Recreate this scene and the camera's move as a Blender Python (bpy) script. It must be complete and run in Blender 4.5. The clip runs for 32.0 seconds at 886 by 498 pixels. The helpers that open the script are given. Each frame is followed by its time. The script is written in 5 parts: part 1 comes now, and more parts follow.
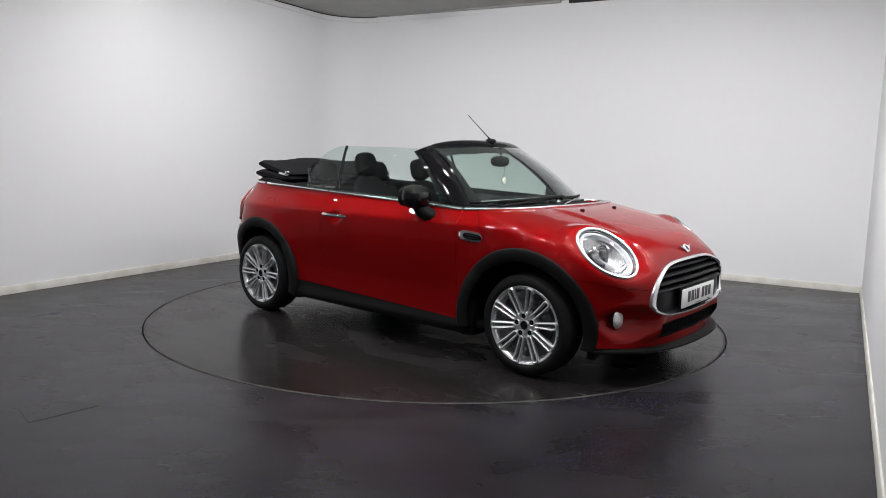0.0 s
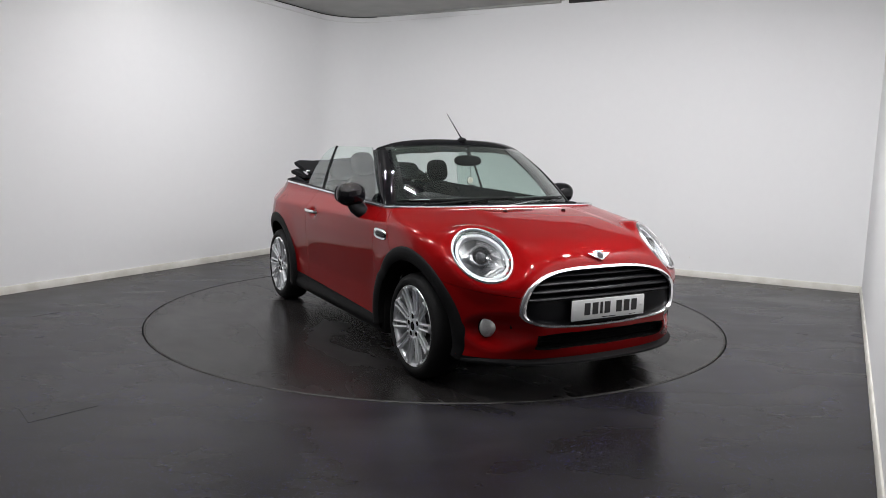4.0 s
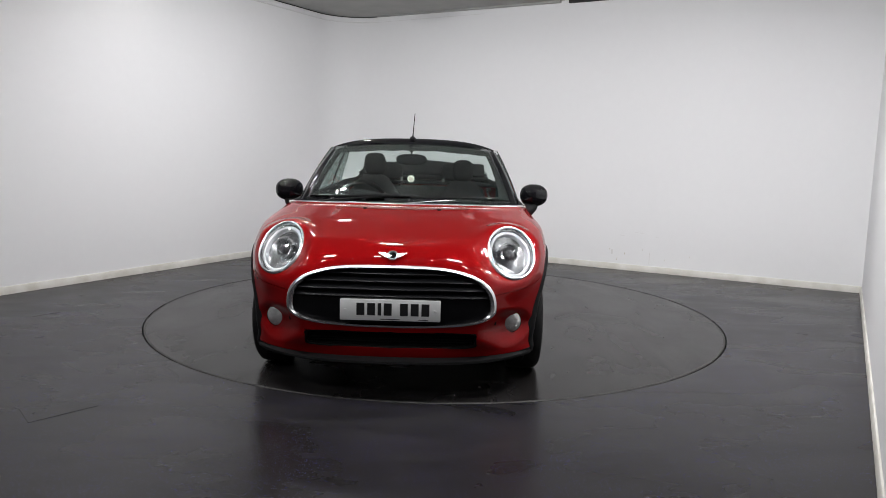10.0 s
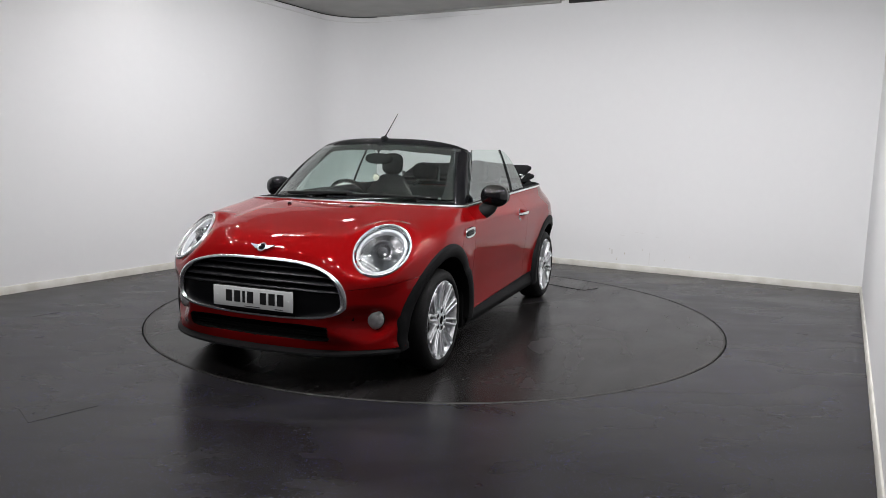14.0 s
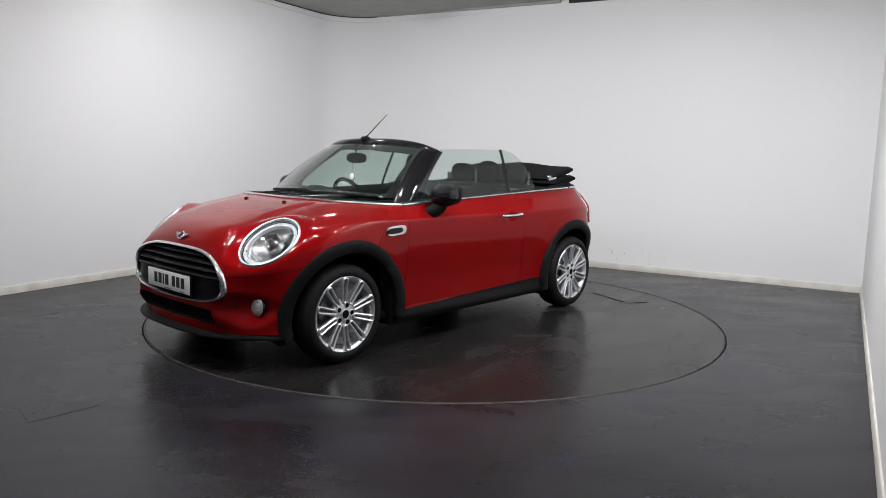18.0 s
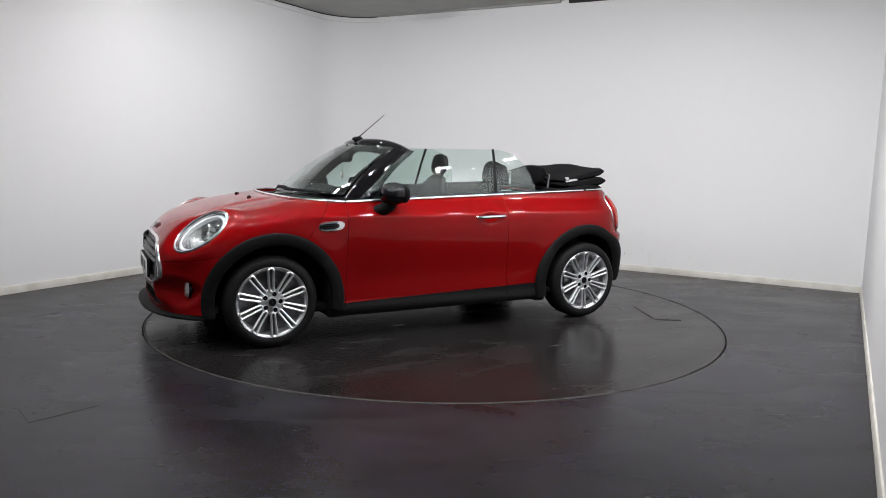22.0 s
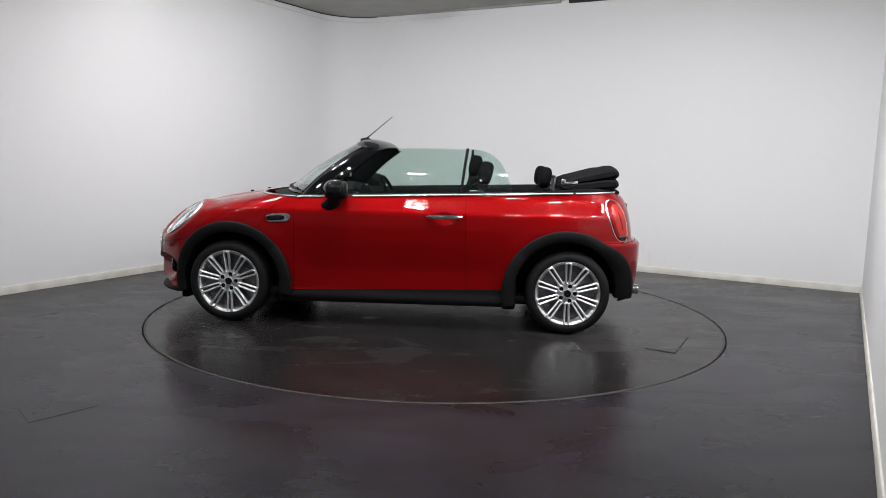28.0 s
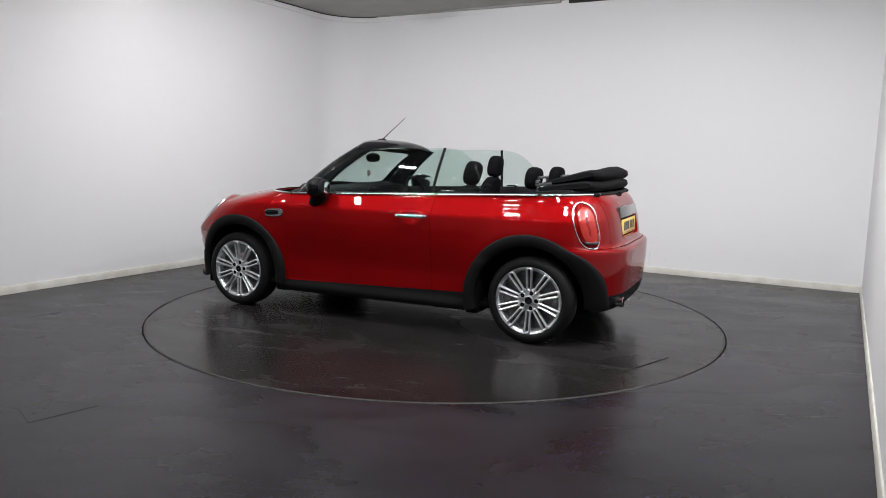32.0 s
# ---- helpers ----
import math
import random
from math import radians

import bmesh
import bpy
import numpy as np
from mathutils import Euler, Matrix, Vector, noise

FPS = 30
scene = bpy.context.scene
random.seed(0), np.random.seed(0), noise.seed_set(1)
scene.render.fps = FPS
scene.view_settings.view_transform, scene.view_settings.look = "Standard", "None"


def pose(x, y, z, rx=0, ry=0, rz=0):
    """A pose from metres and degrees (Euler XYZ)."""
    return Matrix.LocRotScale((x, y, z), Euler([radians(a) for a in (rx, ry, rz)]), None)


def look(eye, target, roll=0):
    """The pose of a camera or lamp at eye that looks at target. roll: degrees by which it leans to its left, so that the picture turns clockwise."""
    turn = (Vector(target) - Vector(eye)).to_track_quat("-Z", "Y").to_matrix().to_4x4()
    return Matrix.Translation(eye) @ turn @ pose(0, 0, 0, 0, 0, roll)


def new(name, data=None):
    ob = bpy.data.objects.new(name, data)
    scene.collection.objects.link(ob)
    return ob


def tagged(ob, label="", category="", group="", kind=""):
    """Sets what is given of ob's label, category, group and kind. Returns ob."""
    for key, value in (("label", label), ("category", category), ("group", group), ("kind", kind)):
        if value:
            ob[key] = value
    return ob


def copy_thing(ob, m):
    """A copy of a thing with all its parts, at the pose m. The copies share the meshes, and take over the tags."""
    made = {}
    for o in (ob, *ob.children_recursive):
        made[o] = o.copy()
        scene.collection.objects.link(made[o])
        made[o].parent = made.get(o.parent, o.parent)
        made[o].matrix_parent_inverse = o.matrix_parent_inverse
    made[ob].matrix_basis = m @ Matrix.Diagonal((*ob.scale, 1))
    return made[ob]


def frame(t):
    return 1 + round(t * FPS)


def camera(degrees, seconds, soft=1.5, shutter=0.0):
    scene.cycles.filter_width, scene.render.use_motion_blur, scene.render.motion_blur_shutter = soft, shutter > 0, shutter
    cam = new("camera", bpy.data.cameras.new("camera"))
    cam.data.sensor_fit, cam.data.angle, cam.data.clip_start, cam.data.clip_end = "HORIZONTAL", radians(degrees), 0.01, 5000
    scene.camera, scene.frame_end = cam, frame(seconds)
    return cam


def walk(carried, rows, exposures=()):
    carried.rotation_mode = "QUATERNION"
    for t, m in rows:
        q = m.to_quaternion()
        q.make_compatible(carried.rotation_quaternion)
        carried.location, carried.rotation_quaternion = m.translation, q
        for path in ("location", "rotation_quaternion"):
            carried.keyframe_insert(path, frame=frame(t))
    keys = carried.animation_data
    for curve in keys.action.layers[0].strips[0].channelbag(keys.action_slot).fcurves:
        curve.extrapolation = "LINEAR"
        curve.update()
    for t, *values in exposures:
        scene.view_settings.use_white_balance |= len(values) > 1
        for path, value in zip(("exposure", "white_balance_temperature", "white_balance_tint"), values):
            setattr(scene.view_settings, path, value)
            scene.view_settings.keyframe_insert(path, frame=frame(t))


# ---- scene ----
from mathutils.bvhtree import BVHTree
from mathutils.interpolate import poly_3d_calc

# ---------------------------------------------------------------- camera
cam = camera(63.275, 32.0, soft=0.75)
EYE = (0.0, -5.7988, 1.2764)
PAN, TILT, ROLL = radians(0.4575), radians(-7.5194), 1.354
AIM = (EYE[0] + math.sin(PAN) * math.cos(TILT), EYE[1] + math.cos(PAN) * math.cos(TILT), EYE[2] + math.sin(TILT))
STAND = look(EYE, AIM, ROLL)
walk(cam, [(0, STAND), (32, STAND)], [(0, 0.49), (32, 0.49)])

# ---------------------------------------------------------------- room plan
ROOM_TURN = -29.5
U = Vector((math.cos(radians(ROOM_TURN)), math.sin(radians(ROOM_TURN)), 0))
V = Vector((-U.y, U.x, 0))
LEFT, RIGHT, BACK, FRONT, TOP = -3.33, 3.08, 3.15, -5.9, 3.07
TABLE_R = 2.226


def room(u, v, z=0.0):
    return U * u + V * v + Vector((0, 0, z))


# ---------------------------------------------------------------- light
world = bpy.data.worlds.new("world")
scene.world = world
world.use_nodes = True
world.node_tree.nodes["Background"].inputs[0].default_value = (0.8, 0.85, 0.9, 1)
world.node_tree.nodes["Background"].inputs[1].default_value = 0.02

# LED floods in a ring under the ceiling: room u, v, watts, tilt in degrees and the side it leans to
PANELS = [(2.75 * math.cos(radians(a)), 2.85 * math.sin(radians(a)), watts, 4, 180 + a) for a, watts in ((10, 17), (-7, 14), (-29, 12), (-50, 11), (-72, 8), (-90, 10), (-115, 14))]
# added unseen as fill: corner flood, camera-side floods and three tilted wall washers
PANELS += [(-2.25, -2.45, 3, 12, 180), (-1.6, -1.3, 8, 4, 180), (-1.6, 0.6, 9, 12, 150), (-1.3, -4.9, 17, 0, 0), (1.1, -4.9, 14, 0, 0),
           (-1.4, -1.2, 26, 60, 92), (0.2, -1.3, 26, 60, 90), (1.7, -1.0, 29, 60, 90)]
LED_W, LED_D = 0.20, 0.08


def flood_pose(u, v, tilt, side):
    return Matrix.Translation(room(u, v, TOP - 0.09)) @ pose(0, 0, 0, 0, 0, ROOM_TURN + side) @ pose(0, 0, 0, 0, -tilt, 0) @ pose(0, 0, 0, 0, 0, 90)


for u, v, watts, tilt, side in PANELS:
    lamp = bpy.data.lights.new("flood_light", "AREA")
    lamp.shape, lamp.size, lamp.size_y, lamp.energy = "RECTANGLE", LED_W, LED_D, watts
    lamp.color = (0.985, 0.985, 1.0)
    ob = new("flood_light", lamp)
    ob.matrix_world = flood_pose(u, v, tilt, side)

# ---------------------------------------------------------------- materials


def material(name, color, rough=0.5, metal=0.0, coat=0.0, emit=0.0, **more):
    m = bpy.data.materials.new(name)
    m.use_nodes = True
    b = m.node_tree.nodes["Principled BSDF"]
    b.inputs["Base Color"].default_value = (*color, 1)
    b.inputs["Roughness"].default_value = rough
    b.inputs["Metallic"].default_value = metal
    b.inputs["Coat Weight"].default_value = coat
    b.inputs["Coat Roughness"].default_value = 0.02
    if emit:
        b.inputs["Emission Color"].default_value = (*color, 1)
        b.inputs["Emission Strength"].default_value = emit
    for key, value in more.items():
        b.inputs[key.replace("_", " ")].default_value = value
    return m


def grain(m, scale, color_low, color_high, rough=None, bump=0.0, detail=6.0, second=None):
    """Noise on colour, gloss and relief of a material, in metres of the thing."""
    nt = m.node_tree
    b = nt.nodes["Principled BSDF"]
    co = nt.nodes.new("ShaderNodeTexCoord")
    n = nt.nodes.new("ShaderNodeTexNoise")
    n.inputs["Scale"].default_value, n.inputs["Detail"].default_value = scale, detail
    nt.links.new(co.outputs["Object"], n.inputs["Vector"])
    factor = n.outputs["Fac"]
    if second:
        n2 = nt.nodes.new("ShaderNodeTexNoise")
        n2.inputs["Scale"].default_value, n2.inputs["Detail"].default_value = second, 3.0
        nt.links.new(co.outputs["Object"], n2.inputs["Vector"])
        mixer = nt.nodes.new("ShaderNodeMath")
        mixer.operation = "ADD"
        nt.links.new(factor, mixer.inputs[0])
        nt.links.new(n2.outputs["Fac"], mixer.inputs[1])
        half = nt.nodes.new("ShaderNodeMath")
        half.operation = "MULTIPLY"
        half.inputs[1].default_value = 0.5
        nt.links.new(mixer.outputs[0], half.inputs[0])
        factor = half.outputs[0]
    r = nt.nodes.new("ShaderNodeValToRGB")
    r.color_ramp.elements[0].position, r.color_ramp.elements[1].position = 0.35, 0.65
    r.color_ramp.elements[0].color, r.color_ramp.elements[1].color = (*color_low, 1), (*color_high, 1)
    nt.links.new(factor, r.inputs[0])
    nt.links.new(r.outputs[0], b.inputs["Base Color"])
    if rough:
        mr = nt.nodes.new("ShaderNodeMapRange")
        mr.inputs["From Min"].default_value, mr.inputs["From Max"].default_value = 0.3, 0.7
        mr.inputs["To Min"].default_value, mr.inputs["To Max"].default_value = rough
        nt.links.new(factor, mr.inputs["Value"])
        nt.links.new(mr.outputs[0], b.inputs["Roughness"])
    if bump:
        bp = nt.nodes.new("ShaderNodeBump")
        bp.inputs["Strength"].default_value, bp.inputs["Distance"].default_value = 1.0, bump
        nt.links.new(n.outputs["Fac"], bp.inputs["Height"])
        nt.links.new(bp.outputs[0], b.inputs["Normal"])
    return m


RED = grain(material("red_paint", (0.24, 0.003, 0.004), 0.60, 0.50, 1.0, Specular_IOR_Level=0.05, Coat_IOR=1.32, Coat_Roughness=0.012, Specular_Tint=(0.5, 0.01, 0.01, 1)), 1.7, (0.232, 0.0022, 0.0031), (0.246, 0.0026, 0.0036))
GLOSS_BLACK = material("gloss_black", (0.004, 0.004, 0.005), 0.3, 0.0, 0.75, Specular_IOR_Level=0.0)
PLASTIC = grain(material("black_plastic", (0.02, 0.02, 0.021), 0.55, Specular_IOR_Level=0.08), 900, (0.0065, 0.0065, 0.007), (0.0115, 0.0115, 0.012), (0.5, 0.62), 0.0003)
CHROME = material("chrome", (0.82, 0.83, 0.84), 0.06, 1.0)
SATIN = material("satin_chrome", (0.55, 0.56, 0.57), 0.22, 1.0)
ALLOY = grain(material("alloy", (0.62, 0.63, 0.65), 0.3, 0.9, 0.5), 40, (0.74, 0.75, 0.77), (0.82, 0.83, 0.85), (0.26, 0.36))
STEEL = material("brake_steel", (0.25, 0.25, 0.26), 0.35, 1.0)
RUBBER = grain(material("rubber", (0.016, 0.016, 0.017), 0.6, Specular_IOR_Level=0.14), 120, (0.008, 0.008, 0.0082), (0.013, 0.013, 0.0133), (0.5, 0.7), 0.0006)
CLOTH = grain(material("seat_cloth", (0.02, 0.02, 0.022), 0.9, Specular_IOR_Level=0.03), 500, (0.0045, 0.0045, 0.005), (0.009, 0.009, 0.0095), (0.75, 0.95), 0.0008)
CANVAS = grain(material("canvas", (0.014, 0.014, 0.015), 0.9, Specular_IOR_Level=0.1), 700, (0.005, 0.005, 0.0055), (0.011, 0.011, 0.0118), (0.85, 0.97), 0.0010, second=9)
TRIM = grain(material("cabin_trim", (0.02, 0.02, 0.021), 0.75, Specular_IOR_Level=0.06), 350, (0.006, 0.006, 0.007), (0.012, 0.012, 0.013), (0.68, 0.85), 0.0005)
UNDER = material("underbody", (0.008, 0.008, 0.008), 0.95, Specular_IOR_Level=0.05)
GLASS = material("tinted_glass", (0.78, 0.88, 0.84), 0.0, 0.0, 0.0, Transmission_Weight=1.0, IOR=1.40)
CLEAR = material("clear_lens", (0.96, 0.97, 0.97), 0.0, 0.0, 0.0, Transmission_Weight=1.0, IOR=1.4)
LAMP_BOWL = material("lamp_reflector", (0.48, 0.49, 0.50), 0.2, 1.0)
PROJECTOR = material("projector_glass", (0.05, 0.05, 0.055), 0.1, 0.2, 1.0)
FROST = grain(material("ribbed_lens", (0.6, 0.6, 0.6), 0.15, 0.6, 1.0), 30, (0.60, 0.60, 0.60), (0.82, 0.82, 0.81), (0.15, 0.25), 0.0001)
LIGHT_PIPE = material("light_pipe", (0.44, 0.45, 0.47), 0.2, 0.0, 0.8)
RED_LENS = grain(material("red_lens", (0.30, 0.004, 0.003), 0.12, 0.0, 0.6, Specular_IOR_Level=0.2), 26, (0.16, 0.0014, 0.0012), (0.28, 0.003, 0.002), detail=1.0)
SMOKED = material("smoked_gloss", (0.05, 0.05, 0.055), 0.25, 0.0, 0.8)
PLATE_WHITE = material("plate_white", (0.74, 0.75, 0.74), 0.35)
PLATE_YELLOW = material("plate_yellow", (0.84, 0.66, 0.12), 0.35)
PLATE_BLACK = material("plate_black", (0.012, 0.012, 0.013), 0.4)
WALL = grain(material("white_paint", (0.8, 0.8, 0.8), 0.8, Specular_IOR_Level=0.25), 1.3, (0.792, 0.792, 0.797), (0.804, 0.804, 0.809), (0.75, 0.85), 0.0, second=14)
CEILING = grain(material("ceiling_paint", (0.5, 0.5, 0.48), 0.8), 3, (0.37, 0.37, 0.355), (0.42, 0.42, 0.405))
SKIRT = grain(material("cream_paint", (0.72, 0.69, 0.60), 0.5), 6, (0.56, 0.54, 0.48), (0.68, 0.665, 0.62), (0.4, 0.6))
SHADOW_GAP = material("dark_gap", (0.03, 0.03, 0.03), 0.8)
LED = material("led", (1.0, 0.97, 0.95), 0.4, emit=60.0)
FIXTURE = material("fixture_white", (0.75, 0.75, 0.75), 0.4)
RIM_EDGE = grain(material("dusty_edge", (0.2, 0.19, 0.18), 0.6), 9, (0.014, 0.013, 0.0125), (0.042, 0.039, 0.037))
# for the added wall out of view that dims the car's reflections
DARK_WALL = grain(material("unseen_grey_wall", (0.06, 0.06, 0.065), 0.9), 2.0, (0.20, 0.20, 0.205), (0.25, 0.25, 0.255))
SATIN_BLACK = material("satin_black", (0.005, 0.005, 0.006), 0.28, 0.0, 0.0, Specular_IOR_Level=0.09)
BRIGHT_TRIM = material("bright_trim", (0.90, 0.90, 0.91), 0.24, 1.0)
# darker alloy: the shade inside the spokes is put into this colour
WEB = material("spoke_recess_shade", (0.13, 0.13, 0.135), 0.4, 0.9)
# brighter orange-red: the lit glow of the tail lens put in as colour
TAIL_GLOW = grain(material("painted_tail_glow", (0.4, 0.010, 0.005), 0.3, 0.0, 0.2), 40, (0.34, 0.006, 0.003), (0.46, 0.014, 0.005))
SCUFF = material("scuff", (0.69, 0.68, 0.67), 0.8)
DIRT = grain(material("wall_dirt", (0.6, 0.55, 0.48), 0.85), 60, (0.55, 0.50, 0.42), (0.76, 0.75, 0.73))
CHARM_FACE = material("charm_face", (0.42, 0.36, 0.32), 0.35)
IVORY = material("ivory", (0.72, 0.68, 0.58), 0.4)


def floor_material(name, low, high, gloss, rough, flecks):
    m = material(name, (0.03, 0.03, 0.031), 0.22, Specular_IOR_Level=gloss)
    grain(m, 2.2, low, high, rough, second=0.7)
    nt = m.node_tree
    b = nt.nodes["Principled BSDF"]
    co = nt.nodes.new("ShaderNodeTexCoord")
    fleck = nt.nodes.new("ShaderNodeTexVoronoi")
    fleck.inputs["Scale"].default_value = 115
    nt.links.new(co.outputs["Object"], fleck.inputs["Vector"])
    near = nt.nodes.new("ShaderNodeMath")
    near.operation = "LESS_THAN"
    near.inputs[1].default_value = 0.26
    nt.links.new(fleck.outputs["Distance"], near.inputs[0])
    pick = nt.nodes.new("ShaderNodeSeparateColor")
    nt.links.new(fleck.outputs["Color"], pick.inputs[0])
    some = nt.nodes.new("ShaderNodeMath")
    some.operation = "GREATER_THAN"
    some.inputs[1].default_value = 1 - flecks
    nt.links.new(pick.outputs[0], some.inputs[0])
    both = nt.nodes.new("ShaderNodeMath")
    both.operation = "MULTIPLY"
    nt.links.new(near.outputs[0], both.inputs[0])
    nt.links.new(some.outputs[0], both.inputs[1])
    tone = nt.nodes.new("ShaderNodeValToRGB")
    tone.color_ramp.elements[0].color, tone.color_ramp.elements[1].color = (0.055, 0.05, 0.38, 1), (0.14, 0.135, 0.21, 1)
    nt.links.new(pick.outputs[1], tone.inputs[0])
    # wiped streaks and tyre smudges: stretched noise on the gloss and a little on the colour
    stretch = nt.nodes.new("ShaderNodeMapping")
    stretch.inputs["Rotation"].default_value = (0, 0, 0.5)
    stretch.inputs["Scale"].default_value = (1.0, 2.6, 1.0)
    nt.links.new(co.outputs["Object"], stretch.inputs["Vector"])
    streak = nt.nodes.new("ShaderNodeTexNoise")
    streak.inputs["Scale"].default_value, streak.inputs["Detail"].default_value, streak.inputs["Distortion"].default_value = 1.1, 6.0, 0.8
    nt.links.new(stretch.outputs[0], streak.inputs["Vector"])
    wipe = nt.nodes.new("ShaderNodeMapRange")
    wipe.inputs["From Min"].default_value, wipe.inputs["From Max"].default_value = 0.35, 0.68
    wipe.inputs["To Min"].default_value, wipe.inputs["To Max"].default_value = -0.02, 0.055
    nt.links.new(streak.outputs["Fac"], wipe.inputs["Value"])
    rough_sum = nt.nodes.new("ShaderNodeMath")
    rough_sum.operation = "ADD"
    nt.links.new(b.inputs["Roughness"].links[0].from_socket, rough_sum.inputs[0])
    nt.links.new(wipe.outputs[0], rough_sum.inputs[1])
    nt.links.new(rough_sum.outputs[0], b.inputs["Roughness"])
    dust = nt.nodes.new("ShaderNodeMapRange")
    dust.inputs["From Min"].default_value, dust.inputs["From Max"].default_value = 0.52, 0.75
    dust.inputs["To Min"].default_value, dust.inputs["To Max"].default_value = 0.0, 0.035
    nt.links.new(streak.outputs["Fac"], dust.inputs["Value"])
    dusty = nt.nodes.new("ShaderNodeMix")
    dusty.data_type = "RGBA"
    dusty.inputs[7].default_value = (0.30, 0.29, 0.30, 1)
    nt.links.new(dust.outputs[0], dusty.inputs["Factor"])
    nt.links.new(b.inputs["Base Color"].links[0].from_socket, dusty.inputs[6])
    nt.links.new(dusty.outputs[2], b.inputs["Base Color"])
    # dull scuffed smears that take the sheen away
    smear = nt.nodes.new("ShaderNodeTexNoise")
    smear.inputs["Scale"].default_value, smear.inputs["Detail"].default_value, smear.inputs["Distortion"].default_value = 1.7, 5.0, 0.4
    nt.links.new(stretch.outputs[0], smear.inputs["Vector"])
    sheen = nt.nodes.new("ShaderNodeMapRange")
    sheen.inputs["From Min"].default_value, sheen.inputs["From Max"].default_value = 0.48, 0.80
    sheen.inputs["To Min"].default_value, sheen.inputs["To Max"].default_value = gloss * 1.03, gloss * 0.70
    nt.links.new(smear.outputs["Fac"], sheen.inputs["Value"])
    nt.links.new(sheen.outputs[0], b.inputs["Specular IOR Level"])
    mix = nt.nodes.new("ShaderNodeMix")
    mix.data_type = "RGBA"
    # the flecks lie thick in patches and are worn away between them
    worn = nt.nodes.new("ShaderNodeTexNoise")
    worn.inputs["Scale"].default_value, worn.inputs["Detail"].default_value = 3.0, 4.0
    nt.links.new(co.outputs["Object"], worn.inputs["Vector"])
    left = nt.nodes.new("ShaderNodeMapRange")
    left.inputs["From Min"].default_value, left.inputs["From Max"].default_value = 0.42, 0.68
    left.inputs["To Min"].default_value, left.inputs["To Max"].default_value = 0.32, 0.85
    nt.links.new(worn.outputs["Fac"], left.inputs["Value"])
    shown = nt.nodes.new("ShaderNodeMath")
    shown.operation = "MULTIPLY"
    nt.links.new(both.outputs[0], shown.inputs[0])
    nt.links.new(left.outputs[0], shown.inputs[1])
    nt.links.new(shown.outputs[0], mix.inputs["Factor"])
    nt.links.new(b.inputs["Base Color"].links[0].from_socket, mix.inputs[6])
    nt.links.new(tone.outputs[0], mix.inputs[7])
    nt.links.new(mix.outputs[2], b.inputs["Base Color"])
    return m


FLOOR = floor_material("floor_vinyl", (0.0118, 0.0108, 0.0110), (0.0225, 0.0210, 0.0216), 0.148, (0.21, 0.33), 0.46)
TABLE_VINYL = floor_material("table_vinyl", (0.0105, 0.0094, 0.0092), (0.0185, 0.0169, 0.0166), 0.142, (0.19, 0.29), 0.02)

# ---------------------------------------------------------------- mesh helpers


def finish(name, bm, mat, parent=None, label="", sharp=35, thick=0.0, outward=False):
    if not outward:
        bmesh.ops.recalc_face_normals(bm, faces=bm.faces[:])
    for f in bm.faces:
        f.smooth = True
    me = bpy.data.meshes.new(name)
    bm.to_mesh(me)
    bm.free()
    me.set_sharp_from_angle(angle=radians(sharp))
    me.materials.append(mat)
    ob = new(name, me)
    if parent is not None:
        ob.parent = parent
    if label:
        tagged(ob, label)
    if thick:
        s = ob.modifiers.new("thickness", "SOLIDIFY")
        s.thickness, s.offset, s.use_quality_normals = thick, -1.0, True
    return ob


def part(name, bm, mat, parent, label="", **more):
    return finish(name, bm, mat, parent, label, **more)


def structure(name, bm, mat, label, category, **more):
    return tagged(finish(name, bm, mat, None, "", **more), label, category, "", "structure")


def box(bm, c, s, bevel=0.0, turn=None, segments=2):
    m = Matrix.Translation(c) @ (turn if turn is not None else Matrix()) @ Matrix.Diagonal((*s, 1))
    made = bmesh.ops.create_cube(bm, size=1.0, matrix=m)
    if bevel:
        edges = list({e for v in made["verts"] for e in v.link_edges})
        bmesh.ops.bevel(bm, geom=edges, offset=bevel, segments=segments, profile=0.5, affect="EDGES")


def rings(bm, loops, closed=True, cap=True):
    """Faces between loops of equally many points."""
    rows = [[bm.verts.new(p) for p in loop] for loop in loops]
    n = len(rows[0])
    for a, b in zip(rows, rows[1:]):
        for i in range(n if closed else n - 1):
            j = (i + 1) % n
            bm.faces.new((a[i], a[j], b[j], b[i]))
    if cap and closed:
        bm.faces.new(rows[0][::-1])
        bm.faces.new(rows[-1])
    return rows


def tube(bm, pts, r, n=10, closed=False, flat=1.0, up=Vector((0, 0, 1))):
    """A round or flattened bar along points; r is one radius or one per point."""
    pts = [Vector(p) for p in pts]
    k = len(pts)
    rs = r if isinstance(r, (list, tuple)) else [r] * k
    loops = []
    for i, p in enumerate(pts):
        a, b = (pts[(i - 1) % k], pts[(i + 1) % k]) if closed else (pts[max(i - 1, 0)], pts[min(i + 1, k - 1)])
        t = (b - a).normalized()
        s = t.cross(up)
        s = s.normalized() if s.length > 1e-4 else t.orthogonal().normalized()
        w = s.cross(t)
        loops.append([p + (s * math.cos(q) + w * math.sin(q) * flat) * rs[i] for q in (2 * math.pi * j / n for j in range(n))])
    if closed:
        loops.append(loops[0])
        rings(bm, loops, True, False)
        bmesh.ops.remove_doubles(bm, verts=bm.verts[:], dist=1e-6)
    else:
        rings(bm, loops)


